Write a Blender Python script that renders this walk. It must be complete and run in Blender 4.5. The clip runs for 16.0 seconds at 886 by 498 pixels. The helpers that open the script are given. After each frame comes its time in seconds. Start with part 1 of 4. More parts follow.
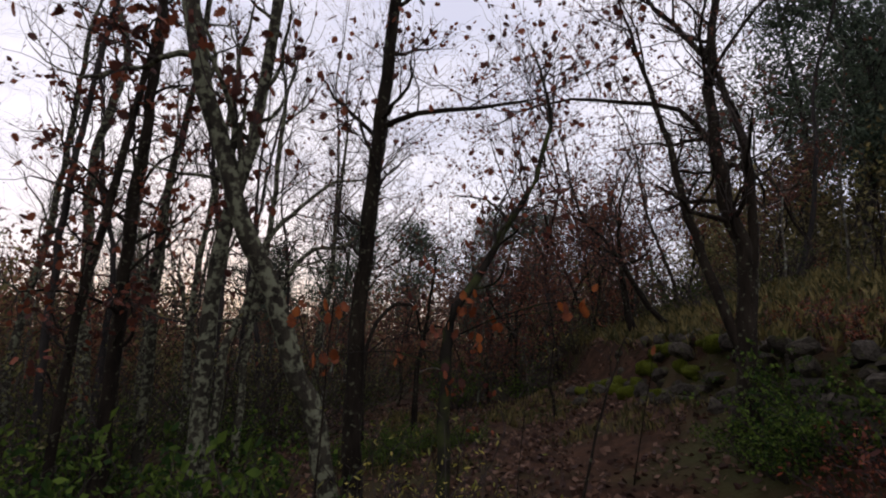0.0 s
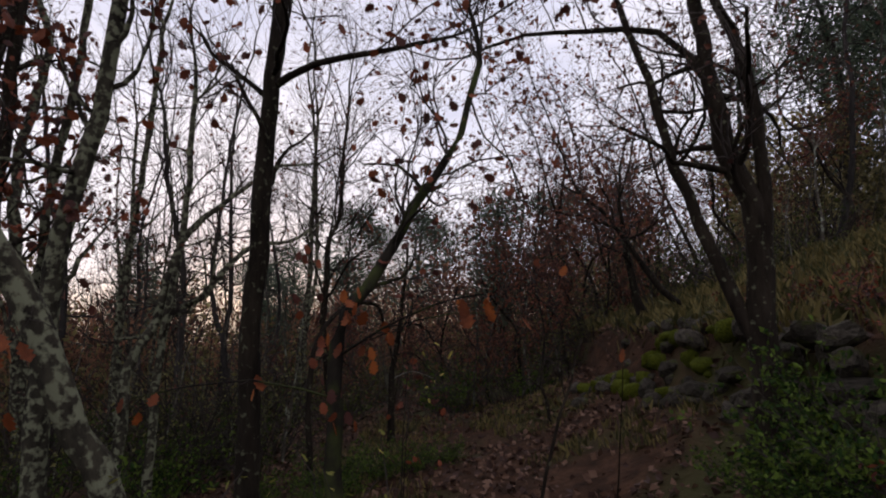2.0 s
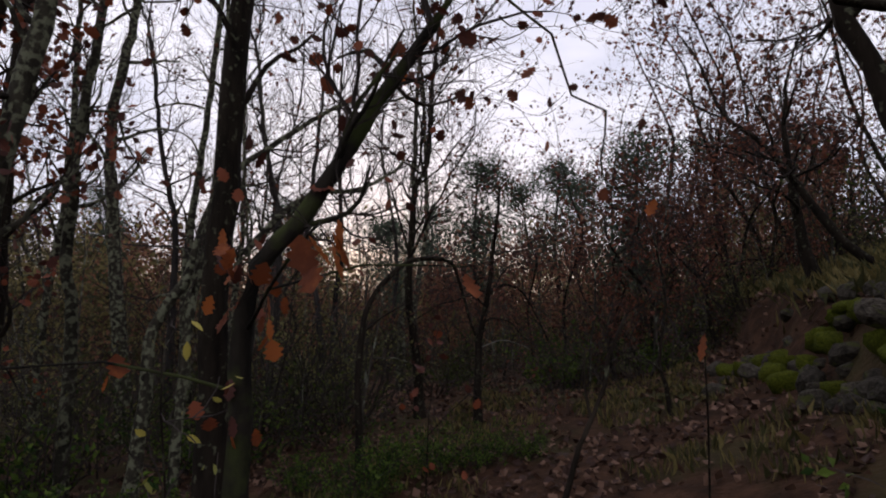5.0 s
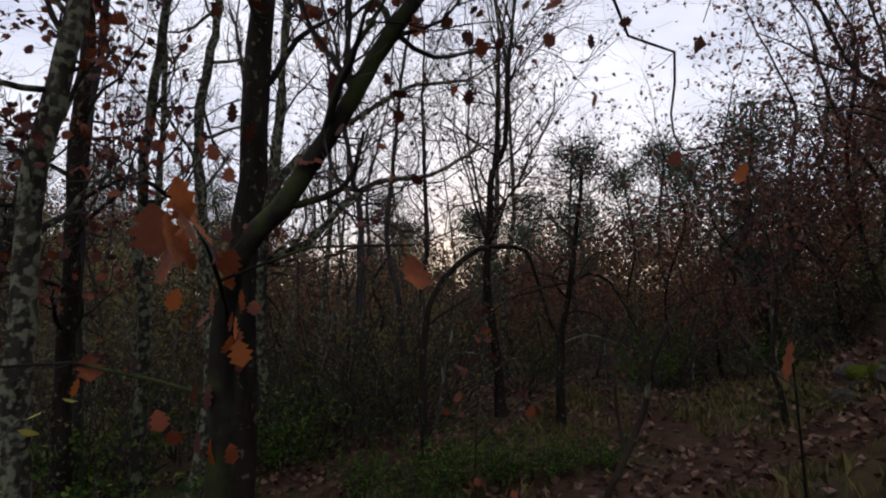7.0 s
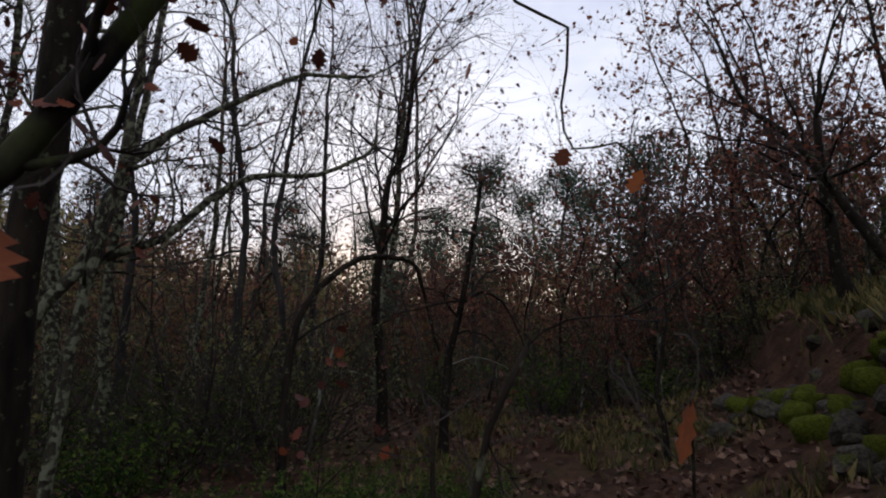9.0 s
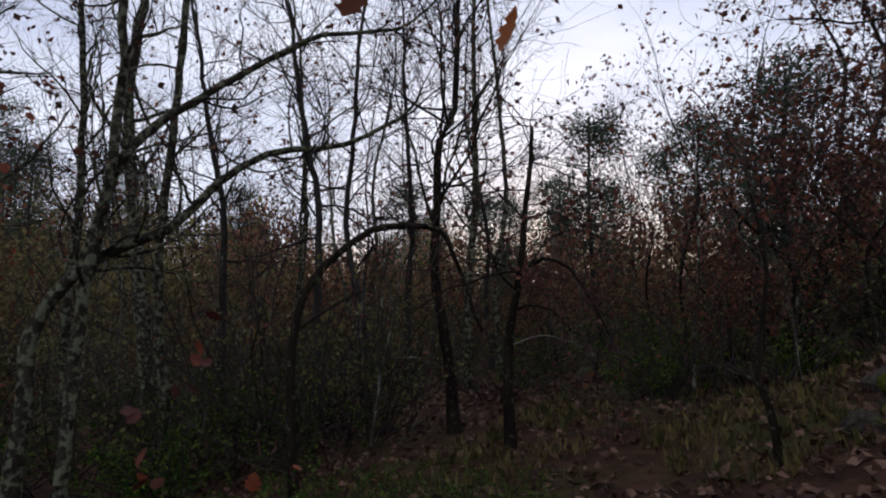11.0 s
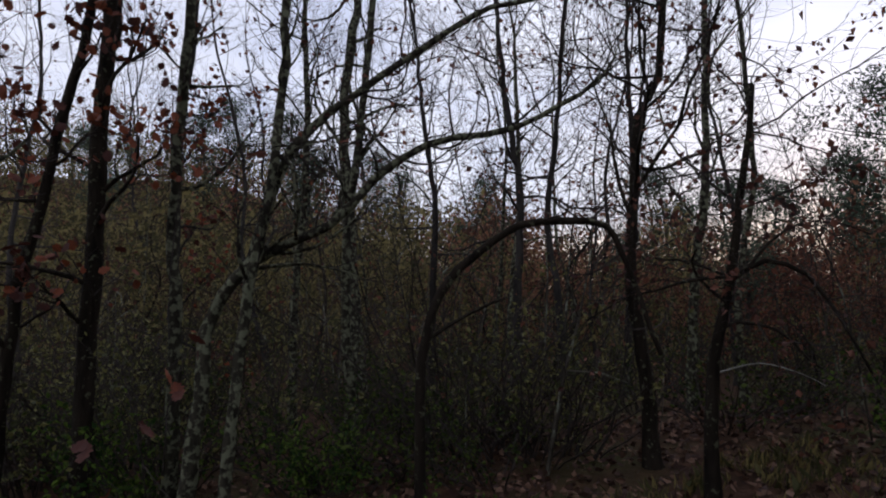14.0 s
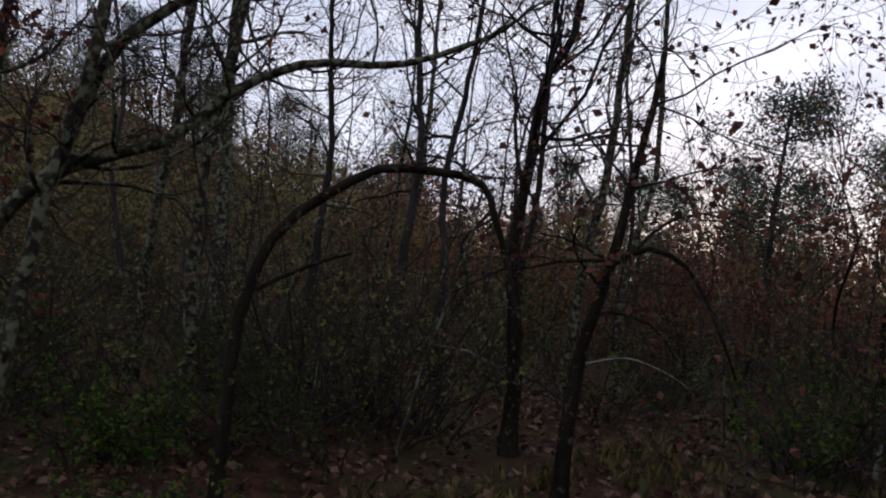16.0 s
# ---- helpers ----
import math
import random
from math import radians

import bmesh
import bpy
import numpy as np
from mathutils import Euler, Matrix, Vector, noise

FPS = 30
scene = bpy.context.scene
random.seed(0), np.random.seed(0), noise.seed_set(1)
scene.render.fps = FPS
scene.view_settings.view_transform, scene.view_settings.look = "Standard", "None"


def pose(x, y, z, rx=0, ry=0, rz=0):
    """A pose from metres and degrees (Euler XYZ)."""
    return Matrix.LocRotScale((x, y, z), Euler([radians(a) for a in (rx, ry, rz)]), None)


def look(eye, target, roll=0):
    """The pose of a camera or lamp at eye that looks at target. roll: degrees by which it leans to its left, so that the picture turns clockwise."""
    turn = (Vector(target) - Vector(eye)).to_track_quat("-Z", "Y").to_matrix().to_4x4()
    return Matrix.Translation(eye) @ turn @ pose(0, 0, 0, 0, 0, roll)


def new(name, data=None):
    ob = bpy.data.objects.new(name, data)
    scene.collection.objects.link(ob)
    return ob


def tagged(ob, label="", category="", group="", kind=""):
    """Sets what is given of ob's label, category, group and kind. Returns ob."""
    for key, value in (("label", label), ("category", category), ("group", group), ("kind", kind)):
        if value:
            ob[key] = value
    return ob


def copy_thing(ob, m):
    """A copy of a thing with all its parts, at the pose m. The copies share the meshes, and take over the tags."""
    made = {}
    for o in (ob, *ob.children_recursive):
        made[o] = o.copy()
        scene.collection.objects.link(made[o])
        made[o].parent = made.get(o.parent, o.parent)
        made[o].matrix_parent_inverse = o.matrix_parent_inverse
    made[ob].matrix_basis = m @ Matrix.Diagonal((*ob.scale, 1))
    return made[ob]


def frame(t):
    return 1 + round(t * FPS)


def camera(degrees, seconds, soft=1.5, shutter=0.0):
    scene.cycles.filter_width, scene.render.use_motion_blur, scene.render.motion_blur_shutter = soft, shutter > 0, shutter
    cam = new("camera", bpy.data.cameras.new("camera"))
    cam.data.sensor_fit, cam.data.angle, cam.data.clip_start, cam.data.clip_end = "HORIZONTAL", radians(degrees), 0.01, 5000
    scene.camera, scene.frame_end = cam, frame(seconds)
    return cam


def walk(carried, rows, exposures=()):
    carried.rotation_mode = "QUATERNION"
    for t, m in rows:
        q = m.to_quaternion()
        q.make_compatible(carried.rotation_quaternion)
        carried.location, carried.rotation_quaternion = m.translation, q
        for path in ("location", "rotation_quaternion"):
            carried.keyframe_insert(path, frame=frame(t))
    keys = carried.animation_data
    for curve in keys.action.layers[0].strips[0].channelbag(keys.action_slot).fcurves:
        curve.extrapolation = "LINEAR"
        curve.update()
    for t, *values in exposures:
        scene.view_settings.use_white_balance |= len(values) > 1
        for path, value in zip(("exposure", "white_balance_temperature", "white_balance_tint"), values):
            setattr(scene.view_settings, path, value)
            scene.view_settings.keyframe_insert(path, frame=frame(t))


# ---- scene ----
# ---- camera ----
cam = camera(75.0, 16.0, soft=2.0, shutter=0.2)
PATH = [
    (0, (0.401, 0.828, 1.485), (0.229, 3.089, 1.870), 1.0),
    (0.5, (0.643, 1.243, 1.494), (0.388, 3.491, 1.906), 1.2),
    (1, (0.816, 1.540, 1.549), (0.575, 3.787, 1.977), 0.3),
    (1.5, (1.061, 1.961, 1.611), (0.816, 4.210, 2.026), -1.6),
    (2, (1.216, 2.210, 1.648), (0.918, 4.464, 1.988), -2.4),
    (2.5, (1.251, 2.578, 1.631), (0.804, 4.815, 1.922), -2.1),
    (3, (1.317, 2.875, 1.702), (0.772, 5.094, 1.956), -3.2),
    (3.5, (1.410, 3.099, 1.719), (0.739, 5.287, 1.955), -4.2),
    (3.7, (1.469, 3.302, 1.742), (0.742, 5.475, 1.939), -4.0),
    (5.8, (1.823, 3.910, 1.609), (0.848, 5.982, 1.822), -1.0),
    (6, (1.808, 3.974, 1.617), (0.800, 6.033, 1.819), -1.3),
    (6.5, (1.804, 4.125, 1.620), (0.643, 6.102, 1.803), -1.1),
    (7, (1.863, 4.347, 1.647), (0.599, 6.261, 1.827), -1.5),
    (7.5, (1.901, 4.455, 1.667), (0.614, 6.350, 1.868), -1.7),
    (8, (1.888, 4.499, 1.662), (0.646, 6.420, 1.889), -0.4),
    (8.5, (1.830, 4.655, 1.636), (0.797, 6.695, 1.879), 1.1),
    (8.7, (1.805, 4.756, 1.651), (0.869, 6.844, 1.891), 1.4),
    (11, (2.203, 6.142, 1.596), (0.770, 7.934, 1.759), -2.8),
    (12, (2.422, 6.640, 1.685), (0.733, 8.196, 1.819), -1.6),
    (12.5, (2.385, 6.657, 1.739), (0.575, 8.070, 1.885), -1.2),
    (13, (2.360, 6.695, 1.717), (0.431, 7.941, 1.858), -1.0),
    (13.5, (2.203, 6.962, 1.693), (0.199, 8.080, 1.843), -0.6),
    (14, (2.152, 7.146, 1.690), (0.098, 8.170, 1.843), -0.8),
    (14.5, (2.053, 7.501, 1.664), (0.001, 8.534, 1.793), -0.4),
    (15, (2.006, 7.662, 1.674), (-0.018, 8.750, 1.771), 0.2),
    (15.5, (1.950, 7.722, 1.680), (-0.013, 8.918, 1.745), 2.5),
    (16, (1.801, 7.768, 1.648), (-0.078, 9.094, 1.681), 6.2),
]
BALANCE = [(0, 0.05, 6850, 16), (3.7, 0.05, 6850, 17), (6.5, 0.05, 6600, 12), (8.7, 0.05, 6480, 10), (11, -0.03, 6300, 11), (16, 0.0, 6350, 12)]
walk(cam, [(t, look(eye, target, roll)) for t, eye, target, roll in PATH], BALANCE)

# ---- world and light ----
SUN_AZ = radians(28)      # towards the afterglow, measured left of +y
SUN_EL = radians(6)
world = bpy.data.worlds.new("world")
scene.world = world
world.use_nodes = True
wn, wl = world.node_tree.nodes, world.node_tree.links
wn.clear()


def world_sky():
    out = wn.new("ShaderNodeOutputWorld")
    bg = wn.new("ShaderNodeBackground")
    bg.inputs["Strength"].default_value = 0.15
    sky = wn.new("ShaderNodeTexSky")
    sky.sky_type = "NISHITA"
    sky.sun_disc = False
    sky.sun_elevation = SUN_EL
    sky.sun_rotation = -SUN_AZ
    sky.altitude = 200
    tc = wn.new("ShaderNodeTexCoord")
    mp = wn.new("ShaderNodeMapping")
    mp.inputs["Scale"].default_value = (1.2, 1.2, 3.2)
    nz = wn.new("ShaderNodeTexNoise")
    nz.inputs["Scale"].default_value = 2.2
    nz.inputs["Detail"].default_value = 6
    nz.inputs["Roughness"].default_value = 0.55
    ramp = wn.new("ShaderNodeValToRGB")
    ramp.color_ramp.elements[0].position, ramp.color_ramp.elements[0].color = 0.33, (4.75, 5.05, 6.35, 1)
    ramp.color_ramp.elements[1].position, ramp.color_ramp.elements[1].color = 0.62, (7.0, 7.1, 8.0, 1)
    mix = wn.new("ShaderNodeMix")
    mix.data_type = "RGBA"
    mix.inputs[0].default_value = 0.88
    wl.new(tc.outputs["Generated"], mp.inputs["Vector"])
    wl.new(mp.outputs["Vector"], nz.inputs["Vector"])
    wl.new(nz.outputs["Fac"], ramp.inputs["Fac"])
    wl.new(sky.outputs["Color"], mix.inputs[6])
    wl.new(ramp.outputs["Color"], mix.inputs[7])
    # afterglow low over the horizon, strongest towards the sun
    sep = wn.new("ShaderNodeSeparateXYZ")
    low = wn.new("ShaderNodeMapRange")
    low.inputs[1].default_value, low.inputs[2].default_value = 0.12, 0.02
    low.interpolation_type = "SMOOTHSTEP"
    dot = wn.new("ShaderNodeVectorMath")
    dot.operation = "DOT_PRODUCT"
    dot.inputs[1].default_value = (-math.sin(SUN_AZ), math.cos(SUN_AZ), 0)
    side = wn.new("ShaderNodeMapRange")
    side.inputs[1].default_value, side.inputs[2].default_value = 0.3, 0.95
    both = wn.new("ShaderNodeMath")
    both.operation = "MULTIPLY"
    glow = wn.new("ShaderNodeMix")
    glow.data_type = "RGBA"
    glow.inputs[7].default_value = (8.2, 6.6, 5.0, 1)
    wl.new(tc.outputs["Generated"], sep.inputs[0])
    wl.new(sep.outputs["Z"], low.inputs[0])
    wl.new(tc.outputs["Generated"], dot.inputs[0])
    wl.new(dot.outputs["Value"], side.inputs[0])
    wl.new(low.outputs[0], both.inputs[0])
    wl.new(side.outputs[0], both.inputs[1])
    wl.new(both.outputs[0], glow.inputs[0])
    wl.new(mix.outputs[2], glow.inputs[6])
    wl.new(glow.outputs[2], bg.inputs["Color"])
    wl.new(bg.outputs["Background"], out.inputs["Surface"])


world_sky()
sun_data = bpy.data.lights.new("sun", "SUN")
sun_data.energy, sun_data.angle, sun_data.color = 0.5, radians(12), (1.0, 0.86, 0.7)
sun = new("sun", sun_data)
sun.matrix_world = look((-math.sin(SUN_AZ) * 50, math.cos(SUN_AZ) * 50, 50 * math.tan(SUN_EL)), (0, 0, 0))


# ---- materials ----
def material(name, colours, scale=6.0, detail=5.0, rough=0.9, bump=0.3, bump_scale=30.0, stretch=(1, 1, 1), per_object=0.0, second=None, second_scale=3.0, second_edge=(0.55, 0.62), see_through=0.0, per_piece=0.0):
    """Two colours mixed by noise, a second growth (lichen, moss, stain) over them, and a fine relief."""
    m = bpy.data.materials.new(name)
    m.use_nodes = True
    n, l = m.node_tree.nodes, m.node_tree.links
    b = n["Principled BSDF"]
    b.inputs["Roughness"].default_value = rough
    b.inputs["Specular IOR Level"].default_value = 0.08 if rough >= 0.85 else 0.3
    tc = n.new("ShaderNodeTexCoord")
    mp = n.new("ShaderNodeMapping")
    mp.inputs["Scale"].default_value = stretch
    l.new(tc.outputs["Object"], mp.inputs["Vector"])
    nz = n.new("ShaderNodeTexNoise")
    nz.inputs["Scale"].default_value, nz.inputs["Detail"].default_value, nz.inputs["Roughness"].default_value = scale, detail, 0.65
    l.new(mp.outputs["Vector"], nz.inputs["Vector"])
    ramp = n.new("ShaderNodeValToRGB")
    ramp.color_ramp.elements[0].position, ramp.color_ramp.elements[1].position = 0.34, 0.66
    ramp.color_ramp.elements[0].color, ramp.color_ramp.elements[1].color = (*colours[0], 1), (*colours[1], 1)
    if len(colours) > 2:
        e = ramp.color_ramp.elements.new(0.5)
        e.color = (*colours[2], 1)
    l.new(nz.outputs["Fac"], ramp.inputs["Fac"])
    if per_piece:
        geo = n.new("ShaderNodeNewGeometry")
        add = n.new("ShaderNodeMath")
        add.operation = "MULTIPLY_ADD"
        add.inputs[1].default_value = per_piece
        l.new(geo.outputs["Random Per Island"], add.inputs[0])
        sub = n.new("ShaderNodeMath")
        sub.operation = "SUBTRACT"
        sub.inputs[1].default_value = per_piece / 2
        l.new(nz.outputs["Fac"], sub.inputs[0])
        l.new(sub.outputs[0], add.inputs[2])
        l.new(add.outputs[0], ramp.inputs["Fac"])
    colour = ramp.outputs["Color"]
    if second:
        n2 = n.new("ShaderNodeTexNoise")
        n2.inputs["Scale"].default_value, n2.inputs["Detail"].default_value = second_scale, 6
        l.new(tc.outputs["Object"], n2.inputs["Vector"])
        r2 = n.new("ShaderNodeValToRGB")
        r2.color_ramp.elements[0].position, r2.color_ramp.elements[1].position = second_edge
        l.new(n2.outputs["Fac"], r2.inputs["Fac"])
        mx = n.new("ShaderNodeMix")
        mx.data_type = "RGBA"
        mx.inputs[7].default_value = (*second, 1)
        l.new(r2.outputs["Color"], mx.inputs[0])
        l.new(colour, mx.inputs[6])
        colour = mx.outputs[2]
    if per_object:
        oi = n.new("ShaderNodeObjectInfo")
        hs = n.new("ShaderNodeHueSaturation")
        mr = n.new("ShaderNodeMapRange")
        mr.inputs[3].default_value, mr.inputs[4].default_value = 1 - per_object, 1 + per_object
        l.new(oi.outputs["Random"], mr.inputs[0])
        l.new(mr.outputs[0], hs.inputs["Value"])
        l.new(colour, hs.inputs["Color"])
        colour = hs.outputs["Color"]
    l.new(colour, b.inputs["Base Color"])
    if bump:
        nb = n.new("ShaderNodeTexNoise")
        nb.inputs["Scale"].default_value, nb.inputs["Detail"].default_value = bump_scale, 4
        l.new(mp.outputs["Vector"], nb.inputs["Vector"])
        bp = n.new("ShaderNodeBump")
        bp.inputs["Strength"].default_value, bp.inputs["Distance"].default_value = bump, 0.02
        l.new(nb.outputs["Fac"], bp.inputs["Height"])
        l.new(bp.outputs["Normal"], b.inputs["Normal"])
    if see_through:
        tr = n.new("ShaderNodeBsdfTranslucent")
        ms = n.new("ShaderNodeMixShader")
        ms.inputs[0].default_value = see_through
        l.new(colour, tr.inputs["Color"])
        l.new(b.outputs[0], ms.inputs[1])
        l.new(tr.outputs[0], ms.inputs[2])
        l.new(ms.outputs[0], n["Material Output"].inputs["Surface"])
    return m


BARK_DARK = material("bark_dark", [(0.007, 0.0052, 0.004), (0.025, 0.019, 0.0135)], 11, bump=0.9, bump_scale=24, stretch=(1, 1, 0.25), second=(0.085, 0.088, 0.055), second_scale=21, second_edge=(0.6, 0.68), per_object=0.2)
BARK_LICHEN = material("bark_lichen", [(0.012, 0.01, 0.008), (0.045, 0.04, 0.028)], 13, bump=0.9, bump_scale=24, stretch=(1, 1, 0.4), second=(0.13, 0.135, 0.088), second_scale=17, second_edge=(0.48, 0.58), per_object=0.2)
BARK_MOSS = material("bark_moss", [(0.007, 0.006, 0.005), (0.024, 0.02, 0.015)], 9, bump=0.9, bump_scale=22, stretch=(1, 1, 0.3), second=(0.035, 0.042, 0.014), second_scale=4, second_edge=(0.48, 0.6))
BARK_GREY = material("bark_grey", [(0.016, 0.014, 0.013), (0.045, 0.04, 0.036)], 7, bump=0.5, bump_scale=18, stretch=(1, 1, 0.3), per_object=0.3)
TWIG = material("twig_bark", [(0.02, 0.016, 0.014), (0.055, 0.045, 0.04)], 12, bump=0, per_object=0.2)
DEADWOOD = material("dead_wood", [(0.12, 0.115, 0.1), (0.28, 0.27, 0.24)], 10, bump=0.4, stretch=(0.3, 1, 1))
LEAF_BROWN = material("dry_oak_leaf", [(0.045, 0.016, 0.012), (0.14, 0.052, 0.03), (0.08, 0.03, 0.02)], 5, bump=0, rough=0.7, per_piece=0.7, see_through=0.3)
LEAF_RED = material("russet_leaf", [(0.055, 0.015, 0.01), (0.18, 0.046, 0.018), (0.1, 0.026, 0.013)], 5, bump=0, rough=0.7, per_piece=0.7, see_through=0.22)
LEAF_RUSSET = material("dull_russet_leaf", [(0.05, 0.018, 0.012), (0.17, 0.058, 0.03), (0.1, 0.034, 0.02)], 5, bump=0, rough=0.75, per_piece=0.8, see_through=0.35)
LEAF_ORANGE = material("orange_oak_leaf", [(0.11, 0.026, 0.007), (0.32, 0.092, 0.022), (0.19, 0.048, 0.013)], 9, bump=0.2, rough=0.65, per_piece=0.6, see_through=0.45)
LEAF_YELLOW = material("yellow_green_leaf", [(0.16, 0.16, 0.03), (0.4, 0.33, 0.07)], 5, bump=0, rough=0.6, per_piece=0.7, see_through=0.4)
LEAF_GREEN = material("green_leaf", [(0.018, 0.03, 0.008), (0.06, 0.078, 0.018)], 4, bump=0, rough=0.85, per_piece=0.8, see_through=0.25)
LEAF_BRIGHT = material("bramble_leaf", [(0.02, 0.042, 0.01), (0.08, 0.12, 0.02)], 4, bump=0, rough=0.85, per_piece=0.8, see_through=0.25)
LEAF_OLIVE = material("olive_scrub_leaf", [(0.04, 0.044, 0.014), (0.13, 0.12, 0.036)], 4, bump=0, rough=0.7, per_piece=0.9, see_through=0.25)
NEEDLE = material("pine_needles", [(0.025, 0.045, 0.027), (0.07, 0.1, 0.06)], 4, bump=0, rough=0.6, per_piece=0.8, see_through=0.3)
LITTER = material("leaf_litter", [(0.032, 0.013, 0.008), (0.13, 0.07, 0.044), (0.06, 0.027, 0.016)], 6, bump=0, rough=0.75, per_piece=1.0)
SOIL = material("forest_floor", [(0.018, 0.01, 0.006), (0.07, 0.035, 0.02), (0.038, 0.019, 0.011)], 5, 8, bump=1.0, bump_scale=26, second=(0.04, 0.038, 0.014), second_scale=0.5, second_edge=(0.48, 0.62))
# far foliage: lighter than the near leaves, distance haze put into the base colour
FAR_BROWN_HAZED = material("distant_brush_hazed", [(0.075, 0.038, 0.026), (0.25, 0.125, 0.072), (0.155, 0.074, 0.046)], 4, bump=0, rough=0.8, per_piece=0.8, see_through=0.5)
FAR_OLIVE_HAZED = material("distant_scrub_hazed", [(0.07, 0.063, 0.026), (0.2, 0.165, 0.068)], 4, bump=0, rough=0.8, per_piece=0.9, see_through=0.5)
THICKET = material("sapling_bark", [(0.03, 0.026, 0.02), (0.085, 0.074, 0.058)], 12, bump=0, per_piece=0.6, second=(0.16, 0.17, 0.13), second_scale=7, second_edge=(0.56, 0.62))
GRASS = material("dry_grass", [(0.05, 0.05, 0.015), (0.16, 0.125, 0.042)], 3, bump=0, rough=0.8, per_piece=0.9, see_through=0.2)
MOSS = material("moss", [(0.03, 0.04, 0.005), (0.12, 0.135, 0.014)], 14, bump=1.0, bump_scale=60, rough=1.0)
STONE = material("field_stone", [(0.016, 0.014, 0.011), (0.075, 0.064, 0.05)], 8, bump=0.8, bump_scale=16, second=(0.06, 0.066, 0.02), second_scale=3, second_edge=(0.56, 0.66), per_object=0.35)


# ---- ground ----
def smooth(a, b, x):
    x = min(1.0, max(0.0, (x - a) / (b - a)))
    return x * x * (3 - 2 * x)


def edge(y):
    """Where the terrace with the stone wall begins, going right, at that y."""
    return 2.75 + 0.13 * (10.7 - min(max(y, 0.0), 13.0)) - 0.03 * max(0.0, min(y, 60.0) - 13)


def foot(y):
    """Where the bank below the terrace begins."""
    return edge(y) - 1.7


def ground_z(x, y):
    e = x - edge(y)
    s = e + 1.7
    z = 0.02 + 0.28 * smooth(3, 9, y)
    if s < 0:
        z += -2.2 * (1 - math.exp(s * 0.045))
    else:
        z += 0.7 * min(1.0, s / 1.7) ** 1.3
        z += 0.55 * smooth(-0.08, 0.2, e) * smooth(40, 14, y)
        if e > 0:
            z += 10.0 * (1 - math.exp(-e * 0.032))
    far = math.hypot(x, y)
    z += 11.0 * smooth(9, 44, -x) * smooth(40, 8, y)
    z += 0.10 * noise.noise((x * 0.45, y * 0.45, 0.3)) + 0.035 * noise.noise((x * 1.7, y * 1.7, 4.0))
    z += 1.6 * smooth(20, 90, far) * noise.noise((x * 0.02, y * 0.02, 7.0))
    return z


def raw(name, verts, faces, mat, parent=None, smooth_shade=False):
    me = bpy.data.meshes.new(name)
    me.from_pydata(verts, [], faces)
    me.materials.append(mat)
    if smooth_shade:
        me.polygons.foreach_set("use_smooth", [True] * len(me.polygons))
    ob = new(name, me)
    if parent:
        ob.parent = parent
    return ob


def make_ground():
    n = 150
    def axis(k, mid):
        u = (k / n) * 2 - 1
        return mid + 9 * u + 500 * (abs(u) ** 5) * (1 if u > 0 else -1)
    xs = [axis(k, 0.0) for k in range(n + 1)]
    ys = [axis(k, 8.0) for k in range(n + 1)]
    verts = [(x, y, ground_z(x, y)) for y in ys for x in xs]
    faces = [(j * (n + 1) + i, j * (n + 1) + i + 1, (j + 1) * (n + 1) + i + 1, (j + 1) * (n + 1) + i) for j in range(n) for i in range(n)]
    tagged(raw("ground", verts, faces, SOIL, smooth_shade=True), "brown woodland ground covered in fallen leaves", "ground", kind="structure")


make_ground()


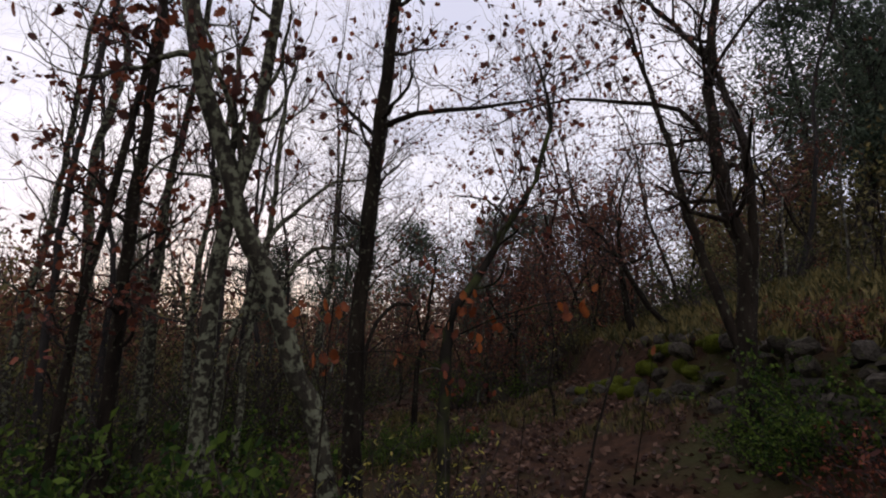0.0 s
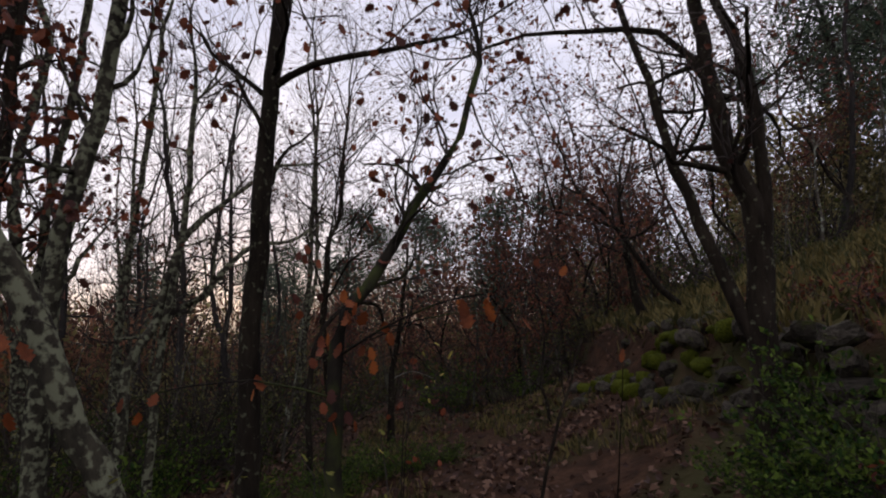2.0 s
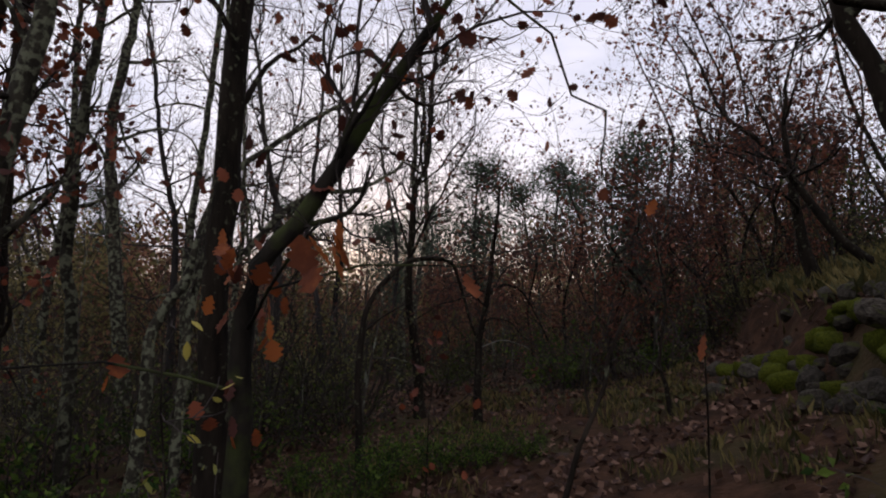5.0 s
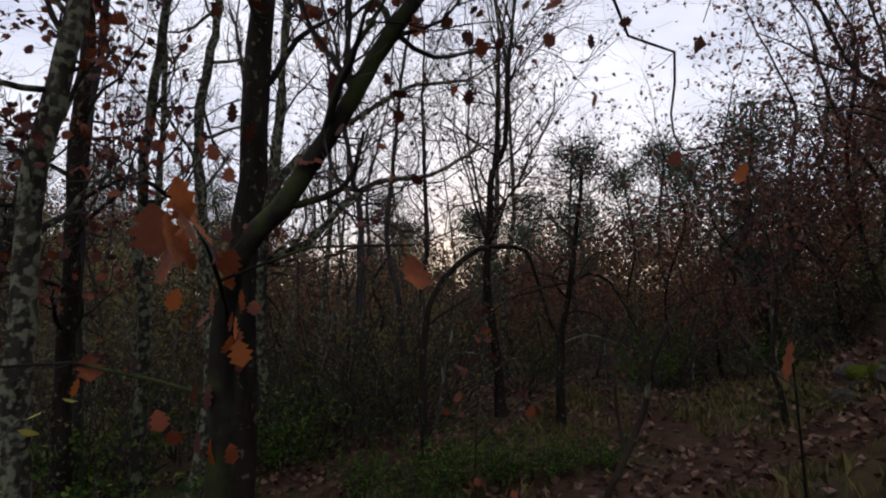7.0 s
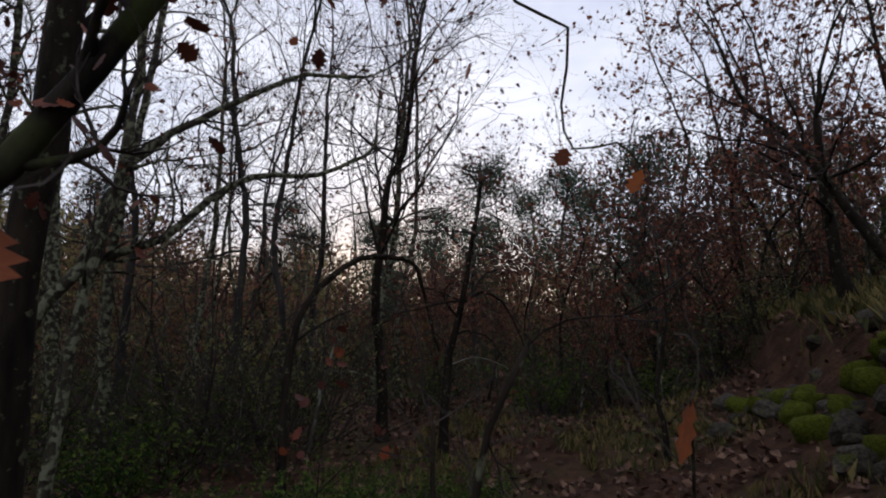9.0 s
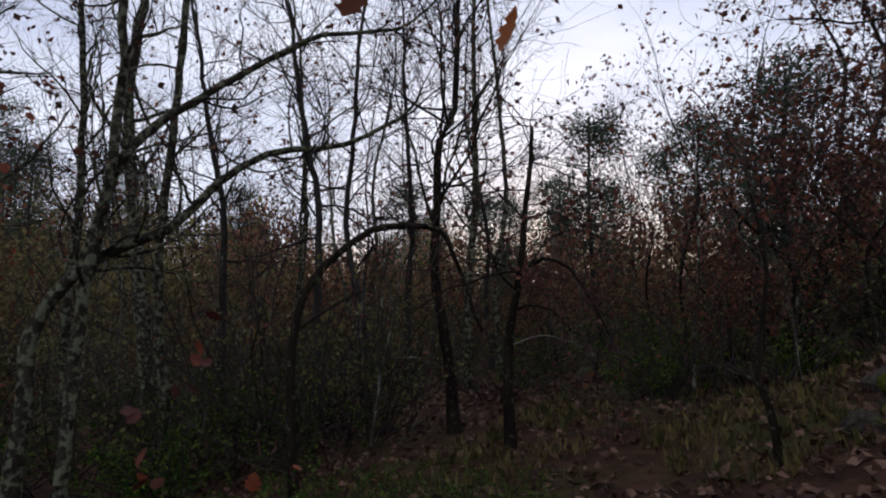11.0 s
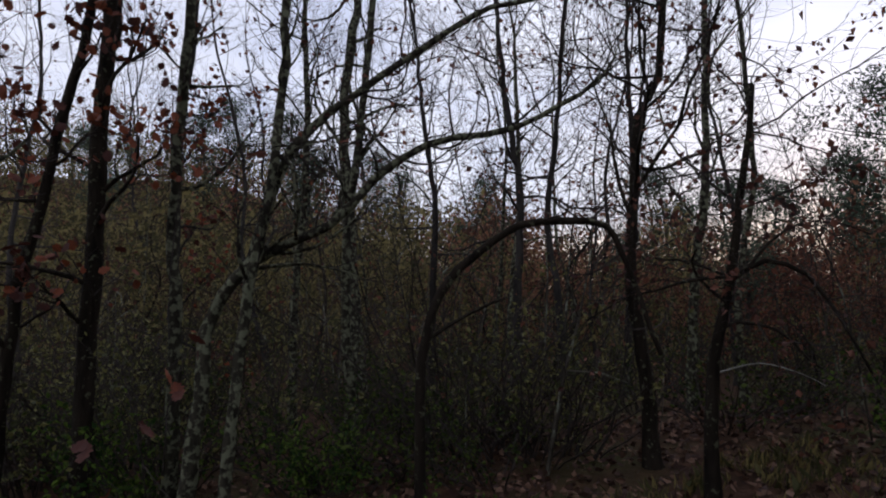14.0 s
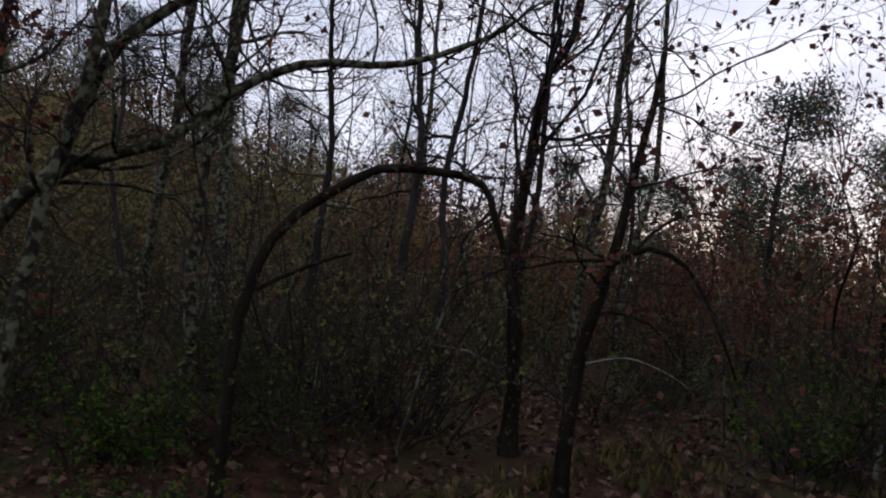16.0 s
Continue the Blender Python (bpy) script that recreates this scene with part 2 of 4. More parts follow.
# ---- builders for plants ----
class Shape:
    """Vertices and faces gathered for one mesh."""
    def __init__(self):
        self.v, self.f = [], []

    def tube(self, pts, radii, sides):
        base = len(self.v)
        up = Vector((0.31, 0.17, 0.94))
        for k, p in enumerate(pts):
            d = (pts[min(k + 1, len(pts) - 1)] - pts[max(k - 1, 0)]).normalized()
            a = d.cross(up)
            if a.length < 0.05:
                a = d.cross(Vector((1, 0, 0)))
            a.normalize()
            b = d.cross(a)
            for s in range(sides):
                w = 2 * math.pi * s / sides
                self.v.append(p + (a * math.cos(w) + b * math.sin(w)) * radii[k])
        for k in range(len(pts) - 1):
            for s in range(sides):
                s2 = (s + 1) % sides
                self.f.append((base + k * sides + s, base + k * sides + s2, base + (k + 1) * sides + s2, base + (k + 1) * sides + s))
        self.f.append(tuple(base + (len(pts) - 1) * sides + s for s in range(sides)))

    def leaf(self, p, d, size, rnd, lobed=False, width=0.5):
        side = d.cross(Vector((rnd.uniform(-1, 1), rnd.uniform(-1, 1), rnd.uniform(-1, 1))))
        if side.length < 0.05:
            side = Vector((1, 0, 0))
        side = side.normalized() * size * width
        nrm = side.cross(d).normalized() * size * rnd.uniform(-0.15, 0.25)
        d = d * size
        base = len(self.v)
        if lobed:
            out = ((0.0, 0.04), (0.15, 0.22), (0.27, 0.42), (0.36, 0.26), (0.5, 0.56), (0.62, 0.34), (0.76, 0.5), (0.86, 0.26), (1.0, 0.06))
            for a, w in out:
                sag = nrm * (a * a) * 1.6
                self.v += [p + d * a + side * w + sag + nrm * w, p + d * a + sag, p + d * a - side * w + sag + nrm * w]
            for k in range(len(out) - 1):
                i = base + 3 * k
                self.f += [(i, i + 1, i + 4, i + 3), (i + 1, i + 2, i + 5, i + 4)]
        elif width < 0.5 and size < 0.12:
            bend = [p + d * a + nrm * (1.2 * a - a * a * 1.8) for a in (0.0, 0.28, 0.66, 1.0)]
            self.v += [bend[0], bend[1] + side * 0.42, bend[2] + side * 0.4, bend[3], bend[2] - side * 0.4, bend[1] - side * 0.42]
            self.f += [(base, base + 1, base + 5), (base + 1, base + 2, base + 4, base + 5), (base + 2, base + 3, base + 4)]
        else:
            self.v += [p, p + d * 0.45 + side * 0.5 + nrm, p + d - nrm, p + d * 0.45 - side * 0.5 + nrm]
            self.f += [(base, base + 1, base + 2), (base, base + 2, base + 3)]

    def build(self, name, mat, parent, smooth_shade=False):
        return raw(name, self.v, self.f, mat, parent, smooth_shade)


def curve_points(pts, step=0.22):
    """A smooth line through a few points."""
    out = []
    p = [Vector(q) for q in pts]
    for k in range(len(p) - 1):
        a, b, c, d = p[max(k - 1, 0)], p[k], p[k + 1], p[min(k + 2, len(p) - 1)]
        steps = max(2, int((c - b).length / step))
        for i in range(steps):
            t = i / steps
            out.append(0.5 * ((2 * b) + (c - a) * t + (2 * a - 5 * b + 4 * c - d) * t * t + (3 * b - a - 3 * c + d) * t ** 3))
    out.append(p[-1])
    return out


def any_way(rnd):
    while True:
        v = Vector((rnd.uniform(-1, 1), rnd.uniform(-1, 1), rnd.uniform(-1, 1)))
        if 0.1 < v.length < 1:
            return v.normalized()


def grow(wood, twigs, tips, rnd, p, d, length, r, level, lift=0.12, wander=0.38, kids=4, coarse=False):
    """One crooked branch and all that springs from it."""
    n = (4, 3, 2)[2 - min(level, 2)] if coarse else (6, 5, 4)[2 - min(level, 2)]
    pts, dirs = [p.copy()], [d.copy()]
    for k in range(n):
        d = (d + any_way(rnd) * wander + Vector((0, 0, lift))).normalized()
        p = p + d * (length / n)
        pts.append(p)
        dirs.append(d)
    end = 0.35 if level else 0.5
    radii = [max(0.0016, r * (1 - (1 - end) * k / n)) for k in range(n + 1)]
    (wood if r > 0.014 else twigs).tube(pts, radii, (4 if coarse else 6) if r > 0.014 else 3)
    if level == 0:
        tips.append((pts[-1], dirs[-1]))
        tips.append((pts[1], dirs[1]))
        return
    for k in range(kids):
        i = rnd.randint(2 if level > 1 and n > 3 else 1, n)
        away = (dirs[i] + any_way(rnd) * 0.95).normalized()
        grow(wood, twigs, tips, rnd, pts[i], away, length * rnd.uniform(0.42, 0.7), radii[i] * 0.6, level - 1, lift, wander, kids, coarse)


def make_tree(name, stems, seed, label, bark, limbs=9, limb_from=0.4, limb_length=1.5, levels=2, kids=4, leaf_mat=None, leaves=0.3, leaf_size=0.07, lift=0.1, sides=9, lobed=False, tops=True, way=None, group="", leaf_low=-9.0, coarse=False, leaf_width=0.75):
    """A tree from one or more stems: (points, radius at the foot, radius at the top)."""
    rnd = random.Random(seed)
    root = new(name)
    root.location = Vector(stems[0][0][0])
    trunk, wood, twigs, foliage, tips = Shape(), Shape(), Shape(), Shape(), []
    o = root.location.copy()
    for si, (pts, r0, r1) in enumerate(stems):
        line = curve_points(pts)
        n = len(line)
        radii = []
        for k, q in enumerate(line):
            t = k / (n - 1)
            r = r0 + (r1 - r0) * t
            if si == 0:
                r *= 1 + 0.7 * math.exp(-t * n * 0.22 / 0.28)
            radii.append(r * (1 + 0.13 * noise.noise((q.x * 3 + seed, q.y * 3, q.z * 3.5))))
        kink = min(0.05, 0.25 * r0 + 0.012)
        line = [q + (Vector((noise.noise((q.z * 2.3 + q.y, seed, 1)), noise.noise((q.z * 2.3 + q.x, seed, 5)), 0)) + noise.noise_vector(q * 4.1 + Vector((seed, 0, 0))) * 0.8) * kink - o for q in line]
        trunk.tube(line, radii, sides)
        slight = si > 0 and r0 < 0.02
        count = limbs if si == 0 else 4 if slight else max(2, int(limbs * 0.6))
        for k in range(count):
            i = min(n - 1, int(n * (limb_from + (1 - limb_from) * (k + rnd.random()) / count)))
            d = (line[min(i + 1, n - 1)] - line[max(i - 1, 0)]).normalized()
            a = any_way(rnd)
            if way:
                a = (a + Vector(way) * 0.8).normalized()
            d = (d * 0.5 + a * 0.9 + Vector((0, 0, 0.15))).normalized()
            grow(wood, twigs, [] if slight else tips, rnd, line[i], d, (0.16 if slight else limb_length) * rnd.uniform(0.6, 1.25), min(radii[i] * 0.42, 0.022 * limb_length + 0.004), 0 if slight else levels, lift, 0.38, kids, coarse)
        if tops and not slight:
            d = (line[-1] - line[-3]).normalized()
            for k in range(3):
                grow(wood, twigs, tips, rnd, line[-1], (d + any_way(rnd) * (0.15 if k == 0 else 0.6)).normalized(), limb_length * (1.3 if k == 0 else 1.0), radii[-1] * (0.95 if k == 0 else 0.6), levels, 0.12, 0.25, kids, coarse)
    if leaf_mat:
        for p, d in tips:
            if p.z + o.z < leaf_low:
                continue
            for _ in range(3):
                if rnd.random() < leaves:
                    foliage.leaf(p + any_way(rnd) * 0.04, (d * 0.4 + any_way(rnd) * 0.7 + Vector((0, 0, -0.5))).normalized(), leaf_size * rnd.uniform(0.6, 1.35), rnd, lobed, 0.85 if lobed else leaf_width)
    trunk.build("trunk", bark, root, True)
    if wood.f:
        tagged(wood.build("limbs", bark, root, True), kind="stuff")
    if twigs.f:
        tagged(twigs.build("twigs", TWIG, root), kind="stuff")
    if foliage.f:
        tagged(foliage.build("leaves", leaf_mat, root), kind="stuff")
    return tagged(root, label, "tree", group)


def down(x, y, below=0.12):
    return (x, y, ground_z(x, y) - below)


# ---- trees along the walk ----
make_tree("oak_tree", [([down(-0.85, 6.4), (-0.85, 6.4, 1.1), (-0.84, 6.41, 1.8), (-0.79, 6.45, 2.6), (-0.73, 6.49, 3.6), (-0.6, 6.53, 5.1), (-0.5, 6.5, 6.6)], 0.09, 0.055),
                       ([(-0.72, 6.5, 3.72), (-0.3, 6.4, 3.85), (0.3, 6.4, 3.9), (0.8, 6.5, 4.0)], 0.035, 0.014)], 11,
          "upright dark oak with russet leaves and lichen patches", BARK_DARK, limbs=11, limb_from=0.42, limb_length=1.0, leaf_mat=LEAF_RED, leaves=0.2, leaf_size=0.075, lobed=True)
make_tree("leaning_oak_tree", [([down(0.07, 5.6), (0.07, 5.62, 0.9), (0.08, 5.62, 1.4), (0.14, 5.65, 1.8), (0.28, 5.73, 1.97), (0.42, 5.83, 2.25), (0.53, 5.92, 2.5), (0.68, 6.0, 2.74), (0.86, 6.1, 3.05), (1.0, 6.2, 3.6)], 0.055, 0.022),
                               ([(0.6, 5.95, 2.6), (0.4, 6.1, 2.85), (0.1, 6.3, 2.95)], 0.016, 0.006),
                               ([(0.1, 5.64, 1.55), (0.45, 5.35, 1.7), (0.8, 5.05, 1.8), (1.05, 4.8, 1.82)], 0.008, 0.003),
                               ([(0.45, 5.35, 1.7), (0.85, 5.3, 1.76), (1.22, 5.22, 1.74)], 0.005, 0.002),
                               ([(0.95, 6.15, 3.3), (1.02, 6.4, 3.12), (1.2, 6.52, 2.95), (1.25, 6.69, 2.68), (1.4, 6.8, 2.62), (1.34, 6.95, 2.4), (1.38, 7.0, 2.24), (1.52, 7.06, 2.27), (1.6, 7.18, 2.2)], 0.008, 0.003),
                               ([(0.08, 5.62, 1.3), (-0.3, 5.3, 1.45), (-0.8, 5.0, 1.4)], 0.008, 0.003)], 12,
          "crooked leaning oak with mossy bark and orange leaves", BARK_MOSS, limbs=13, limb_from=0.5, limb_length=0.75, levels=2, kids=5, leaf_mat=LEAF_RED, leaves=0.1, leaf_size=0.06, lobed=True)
make_tree("lichen_tree", [([down(-0.55, 4.9), (-0.72, 4.79, 0.92), (-0.85, 4.7, 1.26), (-1.02, 4.59, 1.83), (-1.17, 4.49, 2.16), (-1.27, 4.42, 2.46), (-1.45, 4.3, 3.14), (-1.57, 4.23, 3.7), (-1.7, 4.2, 5.0)], 0.075, 0.055)], 13,
          "leaning trunk covered in pale grey-green lichen", BARK_LICHEN, limbs=8, limb_from=0.55, limb_length=1.1, leaf_mat=LEAF_RED, leaves=0.2, leaf_size=0.075, lobed=True)
make_tree("lichen_tree", [([down(-2.06, 5.78), (-2.05, 5.8, 1.4), (-2.02, 5.82, 2.2), (-1.95, 5.87, 2.7), (-1.84, 5.97, 3.4), (-1.79, 6.0, 3.9), (-1.68, 6.06, 5.4)], 0.085, 0.05)], 14,
          "leaning trunk covered in pale grey-green lichen", BARK_LICHEN, limbs=13, limb_from=0.3, limb_length=0.9, leaf_mat=LEAF_RED, leaves=0.32, leaf_size=0.075, lobed=True)
make_tree("forked_oak_tree", [([down(2.9, 6.72), (2.94, 6.71, 1.72), (2.96, 6.70, 2.30), (2.86, 6.74, 3.02), (2.76, 6.77, 3.69), (2.81, 6.76, 4.95)], 0.115, 0.045),
                              ([(2.94, 6.71, 1.76), (3.05, 6.66, 2.69), (3.03, 6.67, 3.47), (2.85, 6.74, 4.35), (2.46, 6.89, 5.06)], 0.06, 0.026),
                              ([(2.88, 6.73, 1.54), (2.79, 6.77, 1.79), (2.61, 6.83, 2.42), (2.45, 6.90, 3.13), (2.32, 6.95, 3.88), (2.19, 6.99, 4.39)], 0.06, 0.026),
                              ([(2.77, 6.77, 3.55), (2.47, 6.89, 4.06), (1.93, 7.09, 4.23), (1.39, 7.30, 4.38), (0.79, 7.53, 4.31)], 0.034, 0.012)], 15,
          "large dark oak forking into several stems", BARK_DARK, limbs=12, limb_from=0.4, limb_length=1.15, levels=2, kids=5, leaf_mat=LEAF_BROWN, leaves=0.22, leaf_size=0.045)
make_tree("russet_tree", [([down(3.15, 11.75), (3.05, 11.78, 2.1), (2.96, 11.8, 2.6), (2.91, 11.82, 3.7)], 0.075, 0.03),
                          ([down(3.86, 11.2), (3.5, 11.3, 2.0), (3.15, 11.41, 2.49), (2.74, 11.53, 3.29), (2.29, 11.66, 3.83)], 0.065, 0.025)], 16,
          "low two-stemmed oak with red-brown leaves", BARK_DARK, limbs=9, limb_from=0.45, limb_length=1.2, kids=5, leaf_mat=LEAF_RUSSET, leaves=0.4, leaf_size=0.06)
make_tree("thin_grey_tree", [([down(-5.9, 9.84), (-6.08, 9.7, 2.5), (-6.16, 9.64, 4.35), (-6.02, 9.74, 5.38), (-5.91, 9.83, 6.51), (-6.13, 9.66, 7.44)], 0.12, 0.05)], 17,
          "slender grey bare tree with a kinked trunk", BARK_LICHEN, limbs=9, limb_from=0.45, limb_length=1.3, leaf_mat=LEAF_BROWN, leaves=0.08)
make_tree("arched_sapling", [([down(-1.24, 8.66), (-1.24, 8.66, 0.99), (-1.22, 8.7, 1.35), (-1.18, 8.78, 1.65), (-1.07, 8.99, 1.91), (-0.95, 9.23, 2.08), (-0.81, 9.5, 2.11), (-0.69, 9.74, 2.07), (-0.65, 9.82, 1.9), (-0.6, 9.92, 1.6), (-0.52, 10.0, 1.25)], 0.037, 0.015),
                             ([(-1.21, 8.72, 1.36), (-1.09, 8.95, 1.53), (-0.99, 9.15, 1.61)], 0.014, 0.008)], 19,
          "thin dark sapling bent into an arch", BARK_DARK, limbs=6, limb_from=0.55, limb_length=0.35, levels=1, kids=3, tops=False)
make_tree("crooked_tree", [([down(-1.84, 11.27), (-1.89, 11.22, 1.06), (-1.96, 11.16, 1.72), (-1.9, 11.21, 2.56), (-1.86, 11.25, 3.3), (-1.72, 11.38, 3.67), (-1.67, 11.43, 4.52), (-1.6, 11.5, 5.4)], 0.074, 0.025)], 20,
          "crooked tree with a knuckled bend and twiggy crown", BARK_DARK, limbs=20, limb_from=0.42, limb_length=1.8, kids=6, lift=0.05, leaf_mat=LEAF_BROWN, leaves=0.16, leaf_size=0.055)
make_tree("broken_tree", [([down(-0.8, 10.73), (-0.77, 10.75, 0.85), (-0.71, 10.79, 1.37), (-0.64, 10.85, 1.75), (-0.59, 10.88, 2.22), (-0.51, 10.94, 2.77), (-0.49, 10.96, 3.13)], 0.056, 0.018),
                          ([(-0.64, 10.85, 1.72), (-0.47, 10.98, 1.85), (-0.27, 11.13, 1.74), (-0.11, 11.25, 1.38), (0.0, 11.3, 1.1)], 0.022, 0.008)], 21,
          "dark tree with a snapped top and drooping twigs", BARK_DARK, limbs=15, limb_from=0.45, limb_length=1.0, kids=5, tops=False, lift=-0.05, leaf_mat=LEAF_BROWN, leaves=0.2, leaf_size=0.055)
make_tree("spreading_tree", [([down(-2.71, 7.36), (-2.67, 7.48, 1.09), (-2.66, 7.53, 1.48), (-2.6, 7.73, 1.79), (-2.54, 7.93, 1.97), (-2.4, 8.39, 2.2), (-2.29, 8.75, 2.59), (-2.17, 9.17, 2.89), (-1.95, 9.9, 3.06), (-1.78, 10.48, 3.38)], 0.062, 0.02),
                             ([(-2.57, 7.83, 1.9), (-2.51, 8.01, 2.61), (-2.45, 8.22, 2.95), (-2.33, 8.61, 3.3), (-2.17, 9.17, 3.74), (-2.0, 9.71, 4.1), (-1.77, 10.5, 4.34)], 0.045, 0.018),
                             ([down(-2.5, 7.6), (-2.5, 7.72, 1.2), (-2.47, 7.85, 2.0), (-2.4, 8.0, 3.0), (-2.35, 8.05, 4.4)], 0.05, 0.03)], 22,
          "lichen-covered tree with long arching limbs", BARK_LICHEN, limbs=17, limb_from=0.35, limb_length=0.95, kids=5, leaf_mat=LEAF_BROWN, leaves=0.05, leaf_size=0.05)
make_tree("oak_tree", [([down(-3.45, 6.62), (-3.45, 6.66, 1.4), (-3.46, 6.7, 2.2), (-3.44, 6.7, 3.0), (-3.42, 6.76, 4.0), (-3.4, 6.8, 5.6)], 0.085, 0.05)], 23,
          "straight dark oak with hanging red-brown leaves", BARK_DARK, limbs=16, limb_from=0.25, limb_length=0.9, leaf_mat=LEAF_RED, leaves=0.35, leaf_size=0.075, lobed=True)
make_tree("oak_tree", [([down(-3.55, 6.0), (-3.54, 6.12, 1.4), (-3.52, 6.26, 2.2), (-3.5, 6.4, 3.0), (-3.48, 6.6, 4.0), (-3.4, 6.8, 5.4)], 0.052, 0.034)], 24,
          "slim leaning oak holding its russet leaves", BARK_DARK, limbs=12, limb_from=0.25, limb_length=0.7, leaf_mat=LEAF_RED, leaves=0.35, leaf_size=0.07, lobed=True)
make_tree("slim_tree", [([down(-4.75, 7.35), (-4.76, 7.33, 2.39), (-4.73, 7.39, 3.64), (-4.7, 7.48, 4.54), (-4.6, 7.6, 6.0)], 0.055, 0.03)], 25,
          "slim tree wrapped in dry russet leaves", BARK_GREY, limbs=14, limb_from=0.25, limb_length=0.6, leaf_mat=LEAF_RED, leaves=0.6, leaf_size=0.07)
make_tree("slim_tree", [([down(-3.85, 9.04), (-3.88, 8.98, 1.75), (-3.85, 9.04, 2.68), (-3.78, 9.14, 3.63), (-3.71, 9.25, 4.91), (-3.6, 9.3, 6.2)], 0.06, 0.03)], 26,
          "slim bare tree with pale bark", BARK_LICHEN, limbs=10, limb_from=0.4, limb_length=0.9, leaf_mat=LEAF_BROWN, leaves=0.06)
make_tree("slim_tree", [([down(-3.5, 7.27), (-3.44, 7.32, 1.48), (-3.49, 7.28, 1.9), (-3.48, 7.29, 2.59), (-3.42, 7.34, 3.53), (-3.3, 7.41, 4.54), (-3.2, 7.5, 6.2)], 0.06, 0.035)], 27,
          "slim pale-barked tree with bare branches", BARK_LICHEN, limbs=10, limb_from=0.4, limb_length=0.9, leaf_mat=LEAF_BROWN, leaves=0.06)
make_tree("forked_sapling", [([down(1.5, 10.29, 0.05), (1.46, 10.29, 0.74), (1.4, 10.3, 0.95), (1.5, 10.32, 1.6), (1.42, 10.4, 2.3)], 0.024, 0.009),
                             ([(1.44, 10.29, 0.85), (1.25, 10.25, 1.02), (1.1, 10.25, 1.0)], 0.014, 0.006)], 28,
          "small crooked forked sapling", BARK_DARK, limbs=8, limb_from=0.4, limb_length=0.6, kids=3, leaf_mat=LEAF_BROWN, leaves=0.1, leaf_size=0.05)
make_tree("forked_sapling", [([down(1.1, 5.7, 0.05), (1.35, 5.75, 1.03), (1.41, 5.76, 1.2), (1.48, 5.77, 1.36), (1.5, 5.78, 1.46), (1.56, 5.8, 1.6)], 0.012, 0.005),
                             ([(1.43, 5.765, 1.25), (1.42, 5.75, 1.36), (1.43, 5.74, 1.47)], 0.006, 0.003)], 29,
          "thin bare forked sapling", BARK_DARK, limbs=3, limb_from=0.6, limb_length=0.2, levels=1, kids=2, tops=False)


for (x, y), seed, lean in (((-6.65, 9.0), 31, 0.5), ((-6.9, 11.4), 32, -0.4), ((-7.2, 13.2), 33, 0.3), ((-4.9, 11.8), 34, -0.3), ((-3.4, 13.6), 35, 0.4), ((-5.6, 14.6), 36, 0.2)):
    make_tree("slim_tree", [([down(x, y), (x + 0.1, y, 1.5), (x + 0.15 + lean * 0.3, y + 0.1, 3.0), (x + lean * 0.9, y + 0.1, 4.6), (x + lean * 1.3, y, 6.4)], 0.075, 0.03)], seed,
              "slim bare tree with a fine twiggy crown", BARK_LICHEN if seed % 2 else BARK_GREY, limbs=16, limb_from=0.38, limb_length=1.4, kids=5, leaf_mat=LEAF_BROWN, leaves=0.05, leaf_size=0.06, group="slim trees")


# ---- the woods behind ----
def stock_tree(seed, height, r, lean, leaf_mat, leaves, bark, limb, name="bare_tree", label="bare slender woodland tree in winter", kids=4, limb_from=0.35, leaf_size=0.08):
    rnd = random.Random(seed)
    pts, x, y = [], 0.0, 0.0
    for k in range(7):
        pts.append((x, y, height * k / 6 - 0.2))
        x += rnd.uniform(-0.75, 0.75) * lean
        y += rnd.uniform(-0.75, 0.75) * lean
    return make_tree(name, [(pts, r, r * 0.25)], seed, label, bark, limbs=15, limb_from=limb_from, limb_length=limb, kids=kids, leaf_mat=leaf_mat, leaves=leaves, leaf_size=leaf_size, sides=5, group="trees of the wood", coarse=True)


STOCK = [stock_tree(41, 7.5, 0.055, 0.5, LEAF_BROWN, 0.05, BARK_GREY, 1.5),
         stock_tree(42, 9.0, 0.065, 0.4, LEAF_BROWN, 0.0, BARK_GREY, 1.7),
         stock_tree(43, 6.5, 0.05, 0.7, LEAF_BROWN, 0.12, BARK_DARK, 1.5),
         stock_tree(44, 8.0, 0.05, 0.3, LEAF_BROWN, 0.0, BARK_LICHEN, 1.3),
         stock_tree(45, 5.5, 0.05, 0.6, LEAF_RED, 0.5, BARK_DARK, 1.4, "russet_oak_tree", "young oak keeping its red-brown leaves", 3, 0.25),
         stock_tree(46, 4.5, 0.05, 0.8, LEAF_BROWN, 0.5, BARK_DARK, 1.2, "russet_oak_tree", "young oak keeping its dull brown leaves", 3, 0.2),
         stock_tree(47, 2.5, 0.05, 0.4, LEAF_RUSSET, 0.6, BARK_DARK, 1.05, "russet_oak_tree", "bushy young oak full of dull russet leaves", 5, 0.15, 0.065)]
for k, ob in enumerate(STOCK):
    x, y = (-9.0, 13.0, 6.5, -12.0, 5.2, -6.5, 1.2)[k], (17.0, 24.0, 20.0, 12.0, 15.5, 13.5, 14.6)[k]
    ob.location = (x, y, ground_z(x, y))


def clear_of_walk(x, y):
    return not (-2.0 < x < 5.0 and y < 12.5) and not (-3.5 < x < 5.5 and y < 1.5)


